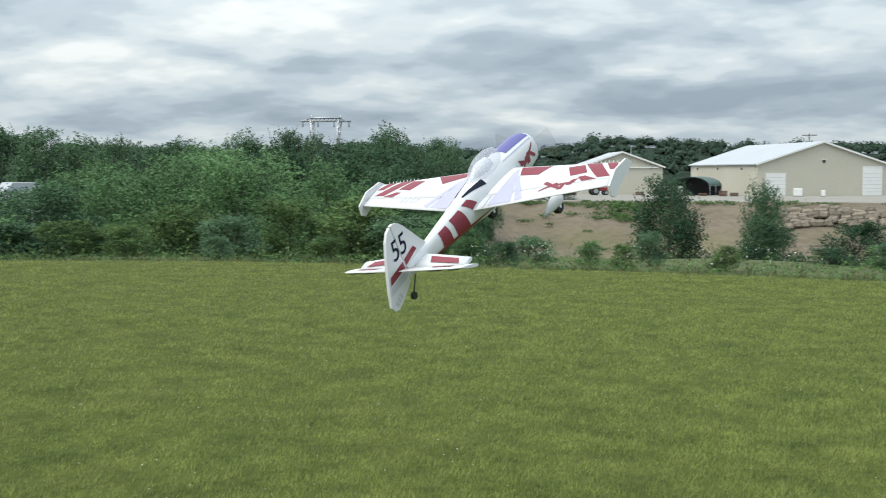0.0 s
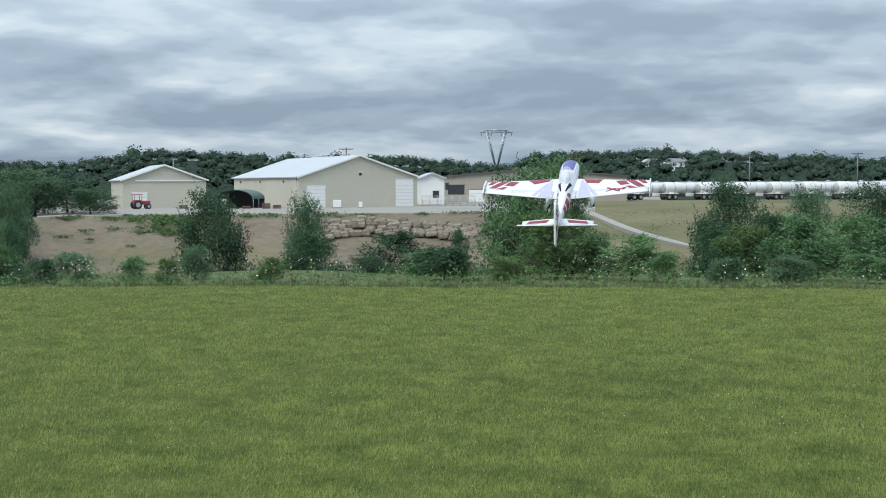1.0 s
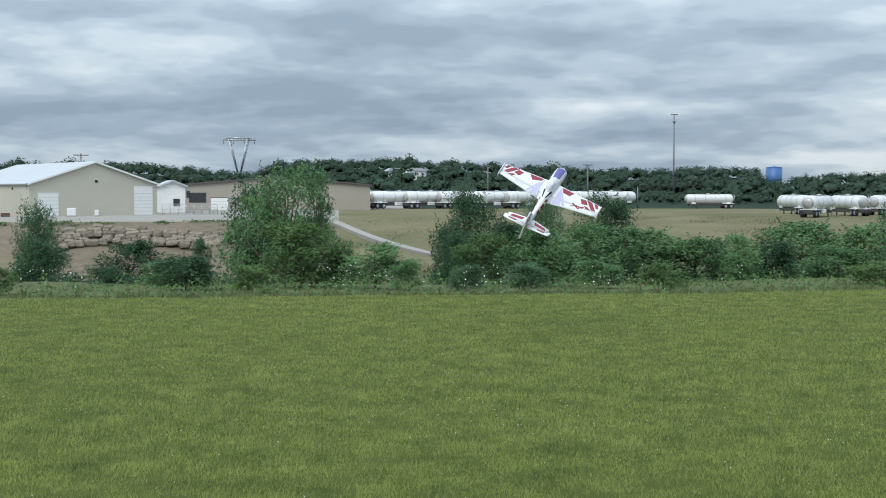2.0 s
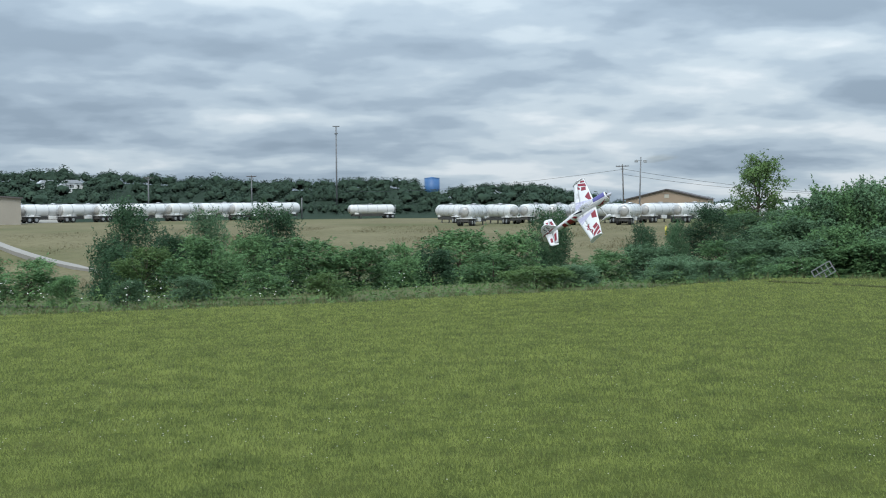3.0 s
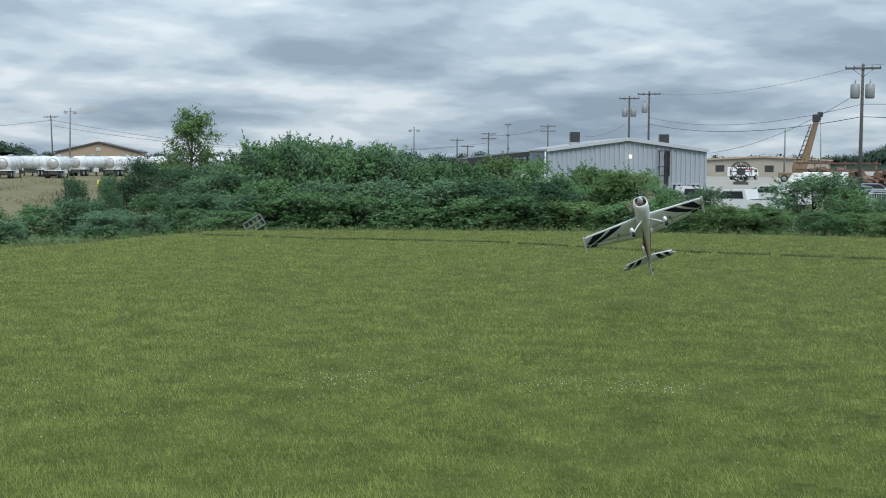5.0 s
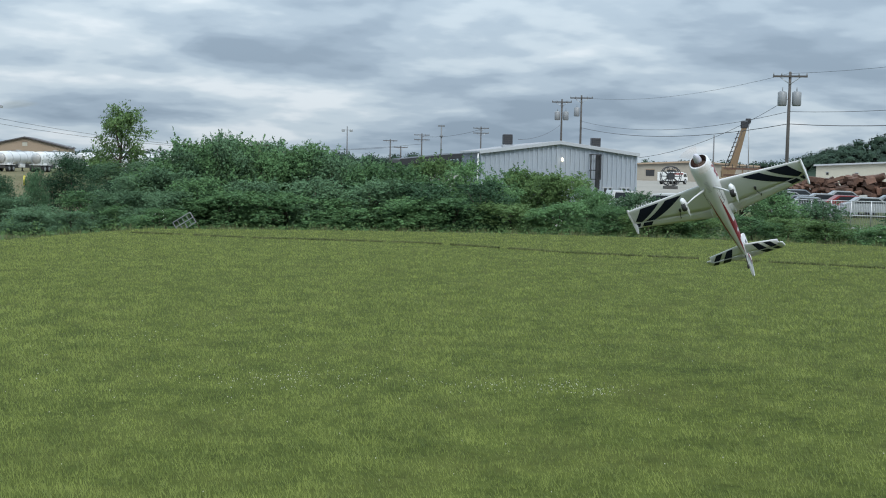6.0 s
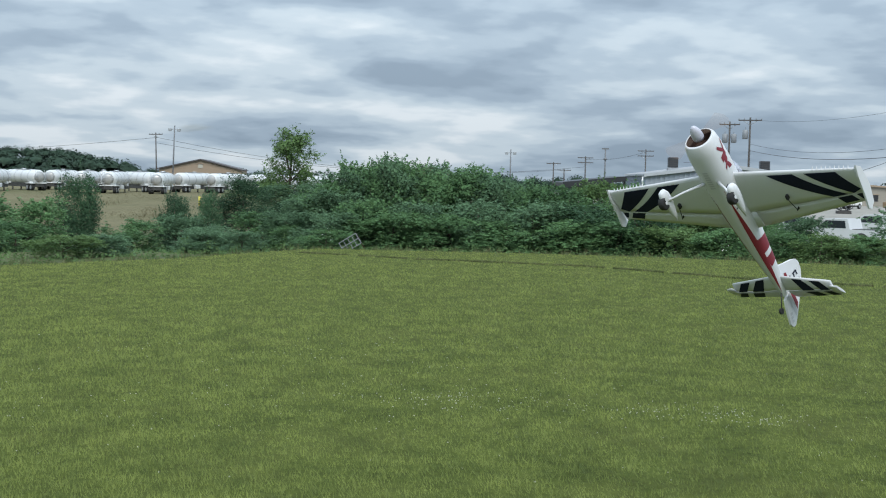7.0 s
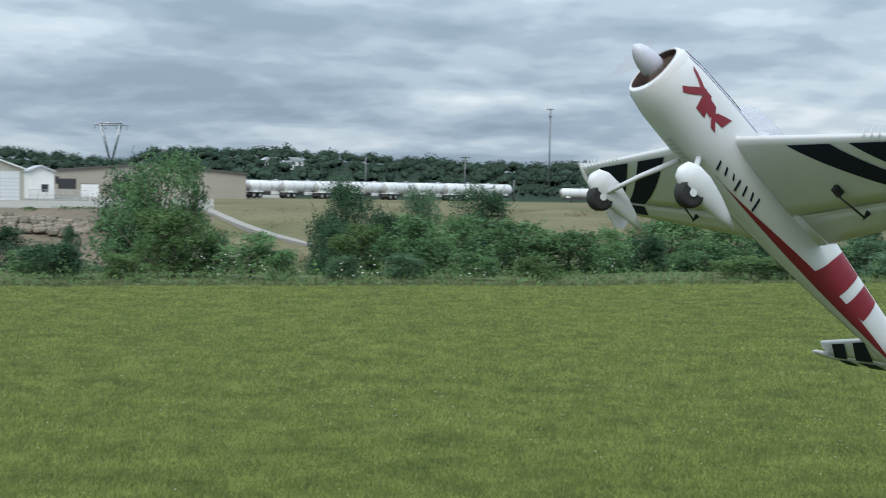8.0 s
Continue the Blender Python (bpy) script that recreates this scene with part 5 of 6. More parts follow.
def aloft(az, r, el):
    return polar(az, r, EYE[2] + r * math.tan(radians(el)))


cable(aloft(53.75, 95, 1.75), aloft(44.4, 148, 1.45), 1.0, r=0.045)
cable(aloft(53.75, 95, 1.75), aloft(70, 80, 3.4), 0.9, r=0.045)
cable(aloft(53.75, 95, 2.3), aloft(70, 80, 4.2), 0.8)
cable(aloft(53.75, 95, 2.3), aloft(44.4, 148, 1.75), 1.2)
cable(aloft(53.75, 95, 2.9), aloft(47.1, 112, 0.1), 0.8)
cable(aloft(43.5, 150, 1.6), aloft(41.5, 115, 0.85), 0.5)
cable(aloft(53.7, 95, 4.0), aloft(70, 85, 6.5), 0.8, r=0.02)
cable(aloft(53.7, 95, 4.0), aloft(44.4, 148, 2.85), 0.9, r=0.02)
cable(aloft(17.1, 228, 1.45), aloft(4.0, 420, 0.55), 1.5, r=0.05)
cable(aloft(17.1, 228, 1.45), aloft(36.0, 270, 0.40), 3.0, r=0.05)
cable(aloft(17.1, 228, 1.2), aloft(36.98, 255, 0.55), 3.0, r=0.05)
cable(aloft(36.98, 255, 0.9), aloft(39.75, 250, 1.3), 0.6, r=0.05)


def pylon(az, r, top_el, foot, label):
    base = land(az, r) + 6
    p = thing("power_pylon", label, "pylon", facing(az, r, 0, base))
    h = EYE[2] + r * math.tan(radians(top_el)) - base
    for s in (-1, 1):
        leg = Mesh()
        for d in (-0.6, 0.6):
            leg.tube([(s * foot + d * 0.3, d, 0), (s * 5.2 + d, d, h - 1.0)], 0.34, 5)
        n = 9
        for k in range(n):
            u, v = k / n, (k + 1) / n
            x0, x1 = s * (foot + (5.2 - foot) * u), s * (foot + (5.2 - foot) * v)
            sg = 1 if k % 2 else -1
            leg.tube([(x0 - sg * 0.6 * u, sg * 0.6, u * (h - 1)), (x1 + sg * 0.6 * v, -sg * 0.6, v * (h - 1))], 0.2, 4)
        part("leg", leg, STEEL, p)
        part("peak", Mesh().tube([(s * 5.2, 0, h - 1), (s * 5.6, 0, h + 1.2)], 0.2, 5), STEEL, p)
        for x in (3.0, 8.6):
            part("insulator_string", Mesh().tube([(s * x, 0, h - 1.2), (s * x, 0, h - 3.4)], 0.22, 5), TRANSF, p)
    arm = Mesh()
    for z in (h - 1.2, h):
        arm.tube([(-9.4 if z < h else -6, 0, z if z < h else h), (9.4 if z < h else 6, 0, z)], 0.34, 5)
    for k in range(12):
        x0, x1 = -9 + 1.5 * k, -9 + 1.5 * (k + 1)
        arm.tube([(x0, 0, h - 1.2), (max(-6, min(6, x1)), 0, h)], 0.18, 4)
    part("crossarm", arm, STEEL, p)


pylon(-16.6, 700, 2.5, 0.8, "grey V-shaped lattice power pylon on the hill")
pylon(-45.85, 460, 2.5, 3.6, "grey two-legged lattice power pylon above the woods")


def water_tank():
    w = thing("water_tank", "blue steel water tank on the wooded hill", "water tank", facing(8.12, 800, 0, land(8.12, 800)))
    top = EYE[2] + 800 * math.tan(radians(1.17)) - land(8.12, 800)
    part("drum", Mesh().tube([(0, 0, 0), (0, 0, top - 0.6)], 5.0, 28), BLUEPAINT, w)
    part("roof", Mesh().tube([(0, 0, top - 0.6), (0, 0, top)], [5.1, 0.6], 28), BLUEPAINT, w)
    part("vent", Mesh().tube([(0, 0, top), (0, 0, top + 0.7)], 0.3, 8), STEEL, w)


water_tank()
for a, r, wd, dp in ((-9.35, 640, 9, 7), (-8.3, 650, 10, 7), (-8.6, 610, 6, 5), (-59.35, 118, 4.4, 4)):
    base = land(a, r)
    hs = thing("far_house", "small white house among the hill trees", "house", facing(a, r, 12, base - 0.3 if r > 200 else -4.2))
    part("wall", Mesh().box(-wd / 2, 0, -6, wd / 2, dp, 3.0), DOORWHITE, hs)
    part("roof", Mesh().prism([(-wd / 2 - 0.4, 3.0), (wd / 2 + 0.4, 3.0), (wd / 2 * 0.5, 4.8), (-wd / 2 * 0.5, 4.8)], "y", -0.4, dp + 0.4), PALE_ROOF, hs)
    for x in (-0.3, 0.0, 0.3):
        part("window", Mesh().box(x * wd - 0.5, -0.06, 0.9, x * wd + 0.5, -0.01, 2.1), OPENING, hs)


# ---- vehicles and clutter of the east yard ----
def pickup(m, label, paint):
    c = thing("pickup_truck", label, "pickup truck", m)
    prof = [(-2.75, 0.45), (2.70, 0.45), (2.78, 0.75), (2.72, 1.05), (1.35, 1.15), (0.62, 1.78), (-0.85, 1.82), (-1.02, 1.18), (-2.72, 1.18)]
    body = part("body", Mesh().prism([(x, z) for x, z in prof], "y", -0.92, 0.92), paint, c, "painted cab and bed")
    part("bed_floor", Mesh().box(-2.6, -0.75, 1.19, -1.1, 0.75, 1.21), CHASSIS, body)
    for s in (-1, 1):
        part("side_window", Mesh().prism([(-0.78, 1.24), (1.05, 1.24), (0.55, 1.68), (-0.70, 1.70)], "y", s * 0.925 - 0.004, s * 0.925 + 0.008), CARGLASS, body, "dark side window")
        part("wheel_arch", Mesh().tube([(1.75, s * 0.80, 0.5), (1.75, s * 0.935, 0.5)], 0.50, 16).tube([(-1.75, s * 0.80, 0.5), (-1.75, s * 0.935, 0.5)], 0.50, 16), CHASSIS, body)
        part("headlight", Mesh().box(2.66, s * 0.70 - 0.16, 0.80, 2.80, s * 0.70 + 0.16, 0.98, 0.03), GREYFILM, body, "headlight")
        part("mirror", Mesh().box(0.85, s * 1.0 - 0.10, 1.2, 0.98, s * 1.0 + 0.10, 1.4, 0.03), CHASSIS, body)
    part("windscreen", Mesh().add([(1.30, -0.75, 1.20), (1.30, 0.75, 1.20), (0.68, 0.68, 1.74), (0.68, -0.68, 1.74)], [(0, 1, 2, 3)]).add([(1.32, -0.75, 1.215), (1.32, 0.75, 1.215), (0.70, 0.68, 1.755), (0.70, -0.68, 1.755)], [(0, 1, 2, 3)]), CARGLASS, body, "dark windscreen")
    part("bumper", Mesh().box(2.70, -0.9, 0.42, 2.88, 0.9, 0.66, 0.05), STEEL, c)
    part("grille", Mesh().box(2.74, -0.5, 0.72, 2.80, 0.5, 1.0, 0.02), CHASSIS, c)
    for x in (-1.75, 1.75):
        for y in (-0.82, 0.82):
            add_wheel(c, x, y, 0.40, 0.26)
    return c


first = pickup(facing(48.5, 79, 155, land(48.5, 79)), "white pickup truck with dark windows in the yard", CARWHITE)
copy_thing(first, facing(46.4, 84, 15, land(46.4, 84)))
copy_thing(first, facing(50.0, 92, 160, land(50.0, 92)))


def box_truck(az, r, turn):
    b = thing("box_truck", "low white service truck with red band in the yard", "truck", facing(az, r, turn, land(az, r)))
    part("cargo_box", Mesh().box(-3.2, -1.15, 0.55, 1.6, 1.15, 2.0, 0.06), DOORWHITE, b)
    part("red_band", Mesh().box(-3.0, -1.17, 1.6, 1.4, -1.152, 1.85), REDPAINT, b, "red lettering band")
    part("cab", Mesh().prism([(1.7, 0.6), (3.3, 0.6), (3.3, 1.1), (2.8, 1.85), (1.7, 1.85)], "y", -1.0, 1.0), DOORWHITE, b)
    part("cab_window", Mesh().prism([(1.9, 1.2), (3.0, 1.2), (2.7, 1.7), (1.9, 1.7)], "y", -1.02, -1.004), CARGLASS, b)
    part("chassis", Mesh().box(-3.2, -0.5, 0.35, 3.2, 0.5, 0.6), CHASSIS, b)
    for x in (-2.2, 2.5):
        for y in (-0.9, 0.9):
            add_wheel(b, x, y, 0.45, 0.3)
    return b


bt = box_truck(48.7, 205, 62)
copy_thing(bt, facing(52.0, 150, 170, YARD_Z))


def car(m, label, paint):
    c = thing("car", label, "car", m)
    prof = [(-2.2, 0.35), (2.2, 0.35), (2.25, 0.65), (2.1, 0.82), (1.0, 0.95), (0.35, 1.42), (-1.1, 1.45), (-1.75, 1.02), (-2.2, 0.95)]
    body = part("body", Mesh().prism(prof, "y", -0.86, 0.86), paint, c)
    for s in (-1, 1):
        part("side_window", Mesh().prism([(-1.45, 1.0), (0.8, 1.0), (0.28, 1.35), (-1.0, 1.37)], "y", s * 0.865 - 0.004, s * 0.865 + 0.008), CARGLASS, body)
    part("windscreen", Mesh().add([(0.98, -0.72, 0.99), (0.98, 0.72, 0.99), (0.40, 0.64, 1.41), (0.40, -0.64, 1.41)], [(0, 1, 2, 3)]), CARGLASS, body)
    for x in (-1.35, 1.4):
        for y in (-0.74, 0.74):
            add_wheel(c, x, y, 0.32, 0.22)
    return c


g1 = car(facing(54.6, 97, 15, YARD_Z), "grey parked saloon car in the yard", CARGREY)
w1 = car(facing(55.6, 104, 8, YARD_Z), "silver parked saloon car in the yard", STEEL)
r1 = car(facing(56.6, 100, 12, YARD_Z), "dark red parked car in the yard", CARRED)
for a, r, t, src in ((53.9, 108, 20, w1), (55.0, 92, 5, g1), (57.5, 96, 10, w1), (58.6, 104, 8, g1), (54.4, 118, 12, g1), (56.4, 116, 10, w1), (59.8, 98, 14, w1)):
    copy_thing(src, facing(a, r, t, YARD_Z))


def scrap_heap(az, r, n, seed, spread):
    rr = random.Random(seed)
    s = thing("scrap_heap", "heap of rusty scrap metal in the yard", "scrap", facing(az, r, 0, YARD_Z))
    shapes = [Mesh().box(-0.5, -0.5, -0.5, 0.5, 0.5, 0.5, 0.08).data("scrap_piece", RUST), Mesh().tube([(-0.5, 0, 0), (0.5, 0, 0)], 0.5, 8).data("scrap_piece", RUST),
              Mesh().prism([(-0.5, -0.5), (0.5, -0.4), (0.3, 0.5), (-0.4, 0.3)], "y", -0.5, 0.5).data("scrap_piece", RUST)]
    for k in range(n):
        x = rr.uniform(-spread, spread)
        top = 2.4 * (1 - 0.5 * (x / spread) ** 2)
        z = rr.uniform(0.2, top)
        m = Matrix.Translation((x, rr.uniform(-1.5, 1.5), z)) @ Euler((rr.uniform(-0.4, 0.4), rr.uniform(-0.4, 0.4), rr.uniform(0, 3.1))).to_matrix().to_4x4() @ Matrix.Diagonal((rr.uniform(0.5, 2.6), rr.uniform(0.4, 1.2), rr.uniform(0.3, 0.9), 1))
        part("scrap_piece", rr.choice(shapes), None, s, at=m)


scrap_heap(56.8, 150, 150, 3, 8.5)
scrap_heap(52.6, 160, 60, 5, 4.0)


def crane():
    c = thing("crane", "rusty yellow mobile crane with raised lattice boom", "crane", facing(51.3, 190, 0, YARD_Z))
    h = EYE[2] + 190 * math.tan(radians(1.9)) - YARD_Z
    part("carrier", Mesh().box(-3.5, -1.2, 0.6, 3.5, 1.2, 1.5, 0.1), CRANEYEL, c)
    part("cab", Mesh().box(-1.4, -1.1, 1.5, 0.6, 1.1, 3.2, 0.1), CRANEYEL, c)
    boom = part("boom", Mesh().prism([(-0.65, 2.2), (0.65, 2.2), (2.15, h - 1.2), (1.35, h - 1.2)], "y", -0.5, 0.5), CRANEYEL, c, "tan yellow box boom")
    lat = Mesh()
    for k in range(9):
        u = k / 9
        x, z = -1.15 + 2.0 * u, 2.6 + (h - 4.0) * u
        lat.tube([(x, -0.4, z), (x + 0.75, -0.4, z + 0.2)], 0.06, 4)
    for d in (0.0, 0.55):
        lat.tube([(-1.15 + d, -0.45, 2.4), (1.0 + d, -0.45, h - 1.6)], 0.07, 5)
    part("ladder", lat, DARKMET, boom)
    part("head", Mesh().box(1.2, -0.6, h - 1.3, 2.3, 0.6, h - 0.1, 0.15).box(1.9, -0.4, h - 0.5, 2.7, 0.4, h + 0.25, 0.1), DARKMET, boom, "dark boom head")
    part("hoist_rope", Mesh().tube([(2.4, 0, h), (2.6, 0, 1.0)], 0.09, 5), STEEL, c)
    for x in (-2.6, -1.2, 1.4, 2.7):
        for y in (-1.1, 1.1):
            add_wheel(c, x, y, 0.55, 0.4)


crane()


def cable_reel():
    c = thing("cable_reel", "large empty steel cable reel on end", "cable reel", facing(48.6, 170, 10, YARD_Z))
    for y in (-0.6, 0.6):
        ring = Mesh()
        for rad in (1.35, 0.45):
            ring.tube([(rad * math.cos(a), y, 1.75 + rad * math.sin(a)) for a in (2 * math.pi * q / 24 for q in range(25))], 0.06, 5)
        part("rim_ring", ring, DARKMET, c)
        for k in range(10):
            a = 2 * math.pi * k / 10
            part("spoke", Mesh().tube([(0.4 * math.cos(a), y, 1.75 + 0.4 * math.sin(a)), (1.35 * math.cos(a), y, 1.75 + 1.35 * math.sin(a))], 0.05, 4), DARKMET, c)
    part("drum", Mesh().tube([(0, -0.6, 1.75), (0, 0.6, 1.75)], 0.45, 14), DARKMET, c)
    part("stand", Mesh().box(-0.9, -0.7, 0, 0.9, 0.7, 0.4), CHASSIS, c)


cable_reel()


def steel_rack(az, r):
    s = thing("pipe_rack", "tan steel pipe rack with stacked beams", "rack", facing(az, r, 4, YARD_Z))
    for x in range(-5, 6, 2):
        part("upright", Mesh().box(x - 0.1, -0.1, 0, x + 0.1, 0.1, 3.2), CRANEYEL, s)
    for z in (1.0, 1.9, 2.8):
        part("beam", Mesh().box(-5.6, -0.25, z, 5.6, 0.25, z + 0.25), RUST, s)
    for k in range(12):
        part("stake", Mesh().box(-5.4 + k * 0.95, -0.05, 3.05, -5.3 + k * 0.95, 0.05, 3.6), DARKMET, s)


steel_rack(52.8, 175)


# ---- a discarded slatted steel frame lying against the bushes ----
def steel_frame():
    p = polar(26.2, 26.2, land(26.2, 26.2))
    f = thing("steel_frame", "discarded slatted grey steel frame tilted against the bushes", "metal frame",
              Matrix.Translation(p + Vector((0, 0, 0.02))) @ Matrix.Rotation(-radians(26.2), 4, "Z") @ Matrix.Rotation(radians(-32), 4, "Y") @ Matrix.Rotation(radians(-38), 4, "X"))
    w, d = 0.42, 0.30
    for x in (-w / 2, w / 2):
        part("side_rail", Mesh().box(x - 0.009, 0, 0.06, x + 0.009, 0.018, 0.06 + d, 0.003), POLEGREY, f)
    for k in range(3):
        z = 0.06 + k * d / 2
        part("slat", Mesh().box(-w / 2, 0.002, z - 0.009, w / 2, 0.016, z + 0.009, 0.002), POLEGREY, f)
    for x in (-w / 4, 0.0, w / 4):
        part("cross_slat", Mesh().box(x - 0.007, 0.018, 0.06, x + 0.007, 0.028, 0.06 + d, 0.002), POLEGREY, f)
    for x in (-w / 2, w / 2):
        for z in (0.07, 0.05 + d):
            part("leg", Mesh().box(x - 0.009, 0.018, z - 0.009, x + 0.009, 0.24, z + 0.009, 0.003), RUST, f, "rusty leg")


steel_frame()


# ---- the model aircraft: x forward, y to its left, z up ----
FUS = [(0.362, 0.0624, 0.0656, -0.0672), (0.35, 0.0688, 0.0720, -0.0744), (0.3, 0.0736, 0.0784, -0.0816), (0.2, 0.0736, 0.0832, -0.0848), (0.1, 0.0688, 0.0848, -0.0840), (-0.02, 0.0616, 0.0832, -0.0800), (-0.14, 0.0528, 0.0752, -0.0728), (-0.3, 0.0400, 0.0592, -0.0592), (-0.45, 0.0272, 0.0464, -0.0432), (-0.56, 0.0168, 0.0376, -0.0320), (-0.645, 0.0080, 0.0304, -0.0224)]
WROOT, WTIP, SPAN = (0.152, -0.210), (0.104, -0.080), 0.612


def fus_point(x, th, off=0.0):
    """A point of the fuselage's skin: th in degrees from the top, towards the left side."""
    xs = [-r[0] for r in FUS]
    w, t, b = (float(np.interp(-x, xs, [r[i] for r in FUS])) for i in (1, 2, 3))
    a = radians(th)
    s, c = math.sin(a), math.cos(a)
    e = 0.86
    y = (w + off) * math.copysign(abs(s) ** e, s)
    h = (t - b) / 2 + off
    return (x, y, (t + b) / 2 + h * math.copysign(abs(c) ** e, c))


def wing_point(y, c, side, off=0.0):
    """A point of the wing's skin: c from leading (0) to trailing edge (1), side +1 above, -1 below."""
    u = abs(y) / SPAN
    le, te = WROOT[0] + (WTIP[0] - WROOT[0]) * u, WROOT[1] + (WTIP[1] - WROOT[1]) * u
    thick = 0.060 - 0.028 * u
    h = thick * 2.6 * (0.2969 * math.sqrt(max(c, 0)) - 0.126 * c - 0.3516 * c * c + 0.2843 * c ** 3 - 0.1036 * c ** 4) + 0.0012
    return (le + (te - le) * c, y, side * (h + off) + 0.004)


def patch(surface, corners, nu=6, nv=4, thick=0.0012):
    """A thin film laid on a surface(p, q, offset): bilinear between four corners."""
    ms = Mesh()
    top, bot = [], []
    for off, dst in ((thick, top), (0.0002, bot)):
        for j in range(nv + 1):
            for i in range(nu + 1):
                u, v = i / nu, j / nv
                p = [(1 - u) * (1 - v) * corners[0][k] + u * (1 - v) * corners[1][k] + u * v * corners[2][k] + (1 - u) * v * corners[3][k] for k in (0, 1)]
                dst.append(surface(p[0], p[1], off))
    f = [(j * (nu + 1) + i, j * (nu + 1) + i + 1, (j + 1) * (nu + 1) + i + 1, (j + 1) * (nu + 1) + i) for j in range(nv) for i in range(nu)]
    return ms.add(top, f, True)


def swoosh(surface, inner, outer, nv=12, nu=4):
    """A thin film between two edge lines of (p, q) pairs, each bent smoothly through its points."""
    def along(line, v):
        k = np.linspace(0, 1, len(line))
        return [sum(c * v ** (len(line) - 1 - i) for i, c in enumerate(np.polyfit(k, [p[d] for p in line], len(line) - 1))) for d in (0, 1)]
    vs = []
    for j in range(nv + 1):
        a, b = along(inner, j / nv), along(outer, j / nv)
        vs += [surface(a[0] + (b[0] - a[0]) * i / nu, a[1] + (b[1] - a[1]) * i / nu, 0.0012) for i in range(nu + 1)]
    f = [(j * (nu + 1) + i, j * (nu + 1) + i + 1, (j + 1) * (nu + 1) + i + 1, (j + 1) * (nu + 1) + i) for j in range(nv) for i in range(nu)]
    return Mesh().add(vs, f, True)


def airfoil_slab(outline_le, outline_te, thick, z=0.0, n=7):
    """A flat tail surface with rounded edges between two edge lines of (x, y) pairs."""
    ms = Mesh()
    rings = []
    for (xl, y), (xt, _) in zip(outline_le, outline_te):
        up = [(xl + (xt - xl) * c, y, z + thick / 2 * h) for c, h in ((0, 0), (0.06, 0.75), (0.25, 1), (0.7, 0.85), (1, 0.25))]
        lo = [(x, yy, 2 * z - zz) for x, yy, zz in reversed(up[1:])]
        rings.append(up + lo)
    return ms.loft(rings)


def build_aircraft():
    a = thing("model_aircraft", "white foam aerobatic model aircraft with red and violet film flying nose-high", "model aircraft")
    ms = Mesh()
    ms.loft([[fus_point(r[0], th) for th in range(0, 360, 12)] for r in FUS], caps=False)
    inner = [(x, y * 0.90, z * 0.90) for x, y, z in (fus_point(FUS[0][0], th) for th in range(0, 360, 12))]
    deep = [(x - 0.05, y * 0.80, z * 0.80) for x, y, z in inner]
    ms.loft([[fus_point(FUS[0][0], th) for th in range(0, 360, 12)], [(x + 0.004, y, z) for x, y, z in inner], inner], caps=False)
    ms.add([fus_point(FUS[-1][0], th) for th in range(0, 360, 12)], [tuple(range(30))])
    fus = part("fuselage", ms, WHITE, a)
    part("cowl_intake", Mesh().loft([inner, deep], caps=False).add(deep, [tuple(range(30))]), COPPER, a, "dark brown motor opening in the cowl")
    # films on the fuselage
    for lab, mt, cs in (("blue-violet anti-glare panel", BLUE, [(0.345, -38), (0.345, 38), (0.155, 30), (0.155, -30)]),):
        part("deck_panel", patch(fus_point, cs, 10, 10), mt, fus, lab)
    for s in (1, -1):
        part("deck_edge", patch(fus_point, [(0.34, s * 46), (0.34, s * 50), (0.10, s * 46), (0.10, s * 42)], 2, 10), LILAC, fus)
        for cs in ([(-0.16, 78), (-0.20, 40), (-0.245, 40), (-0.205, 84)], [(-0.235, 128), (-0.27, 42), (-0.345, 42), (-0.33, 128)],
                   [(-0.36, 128), (-0.375, 44), (-0.43, 44), (-0.43, 118)]):
            part("red_band", patch(fus_point, [(x, s * t) for x, t in cs], 10, 8), RED, fus, "dark red film band")
        part("red_wedge", swoosh(fus_point, [(0.11, s * 151), (-0.15, s * 153), (-0.40, s * 154), (-0.60, s * 150)], [(0.11, s * 150), (-0.08, s * 138), (-0.34, s * 121), (-0.60, s * 147)], 18, 5), RED, fus, "long dark red film wedge")
        part("dark_wedge", patch(fus_point, [(-0.06, s * 30), (-0.06, s * 58), (-0.20, s * 22), (-0.20, s * 12)], 5, 8), NAVY, fus, "dark blue wedge behind the canopy")
        # brush-stroke emblem on the cowl, drawn as plain strokes
        for cs in ([(0.325, 62), (0.318, 70), (0.245, 96), (0.255, 84)], [(0.318, 98), (0.308, 104), (0.262, 84), (0.270, 76)], [(0.272, 78), (0.250, 78), (0.232, 104), (0.262, 104)],
                   [(0.240, 84), (0.228, 84), (0.190, 106), (0.206, 106)], [(0.222, 96), (0.216, 88), (0.176, 78), (0.186, 94)], [(0.268, 80), (0.260, 94), (0.222, 98), (0.226, 84)]):
            part("emblem_stroke", patch(fus_point, [(x, s * t) for x, t in cs], 4, 4), RED, fus, "red brush-stroke emblem")
        # unreadable scribble under the wing, as plain bars
        for k in range(7):
            x = 0.135 - k * 0.022
            part("scribble_bar", patch(fus_point, [(x, s * (126 - k * 1.5)), (x - 0.006, s * (126 - k * 1.5)), (x - 0.018, s * (142 - (k % 3) * 5)), (x - 0.012, s * (142 - (k % 3) * 5))], 2, 4, 0.0014), NAVY, fus)
    for k in range(8):
        x = 0.235 - k * 0.013
        part("belly_letter", patch(fus_point, [(x, 173), (x - 0.008, 173), (x - 0.008, 187), (x, 187)], 2, 4), GREYFILM, fus)
    # canopy
    rings = []
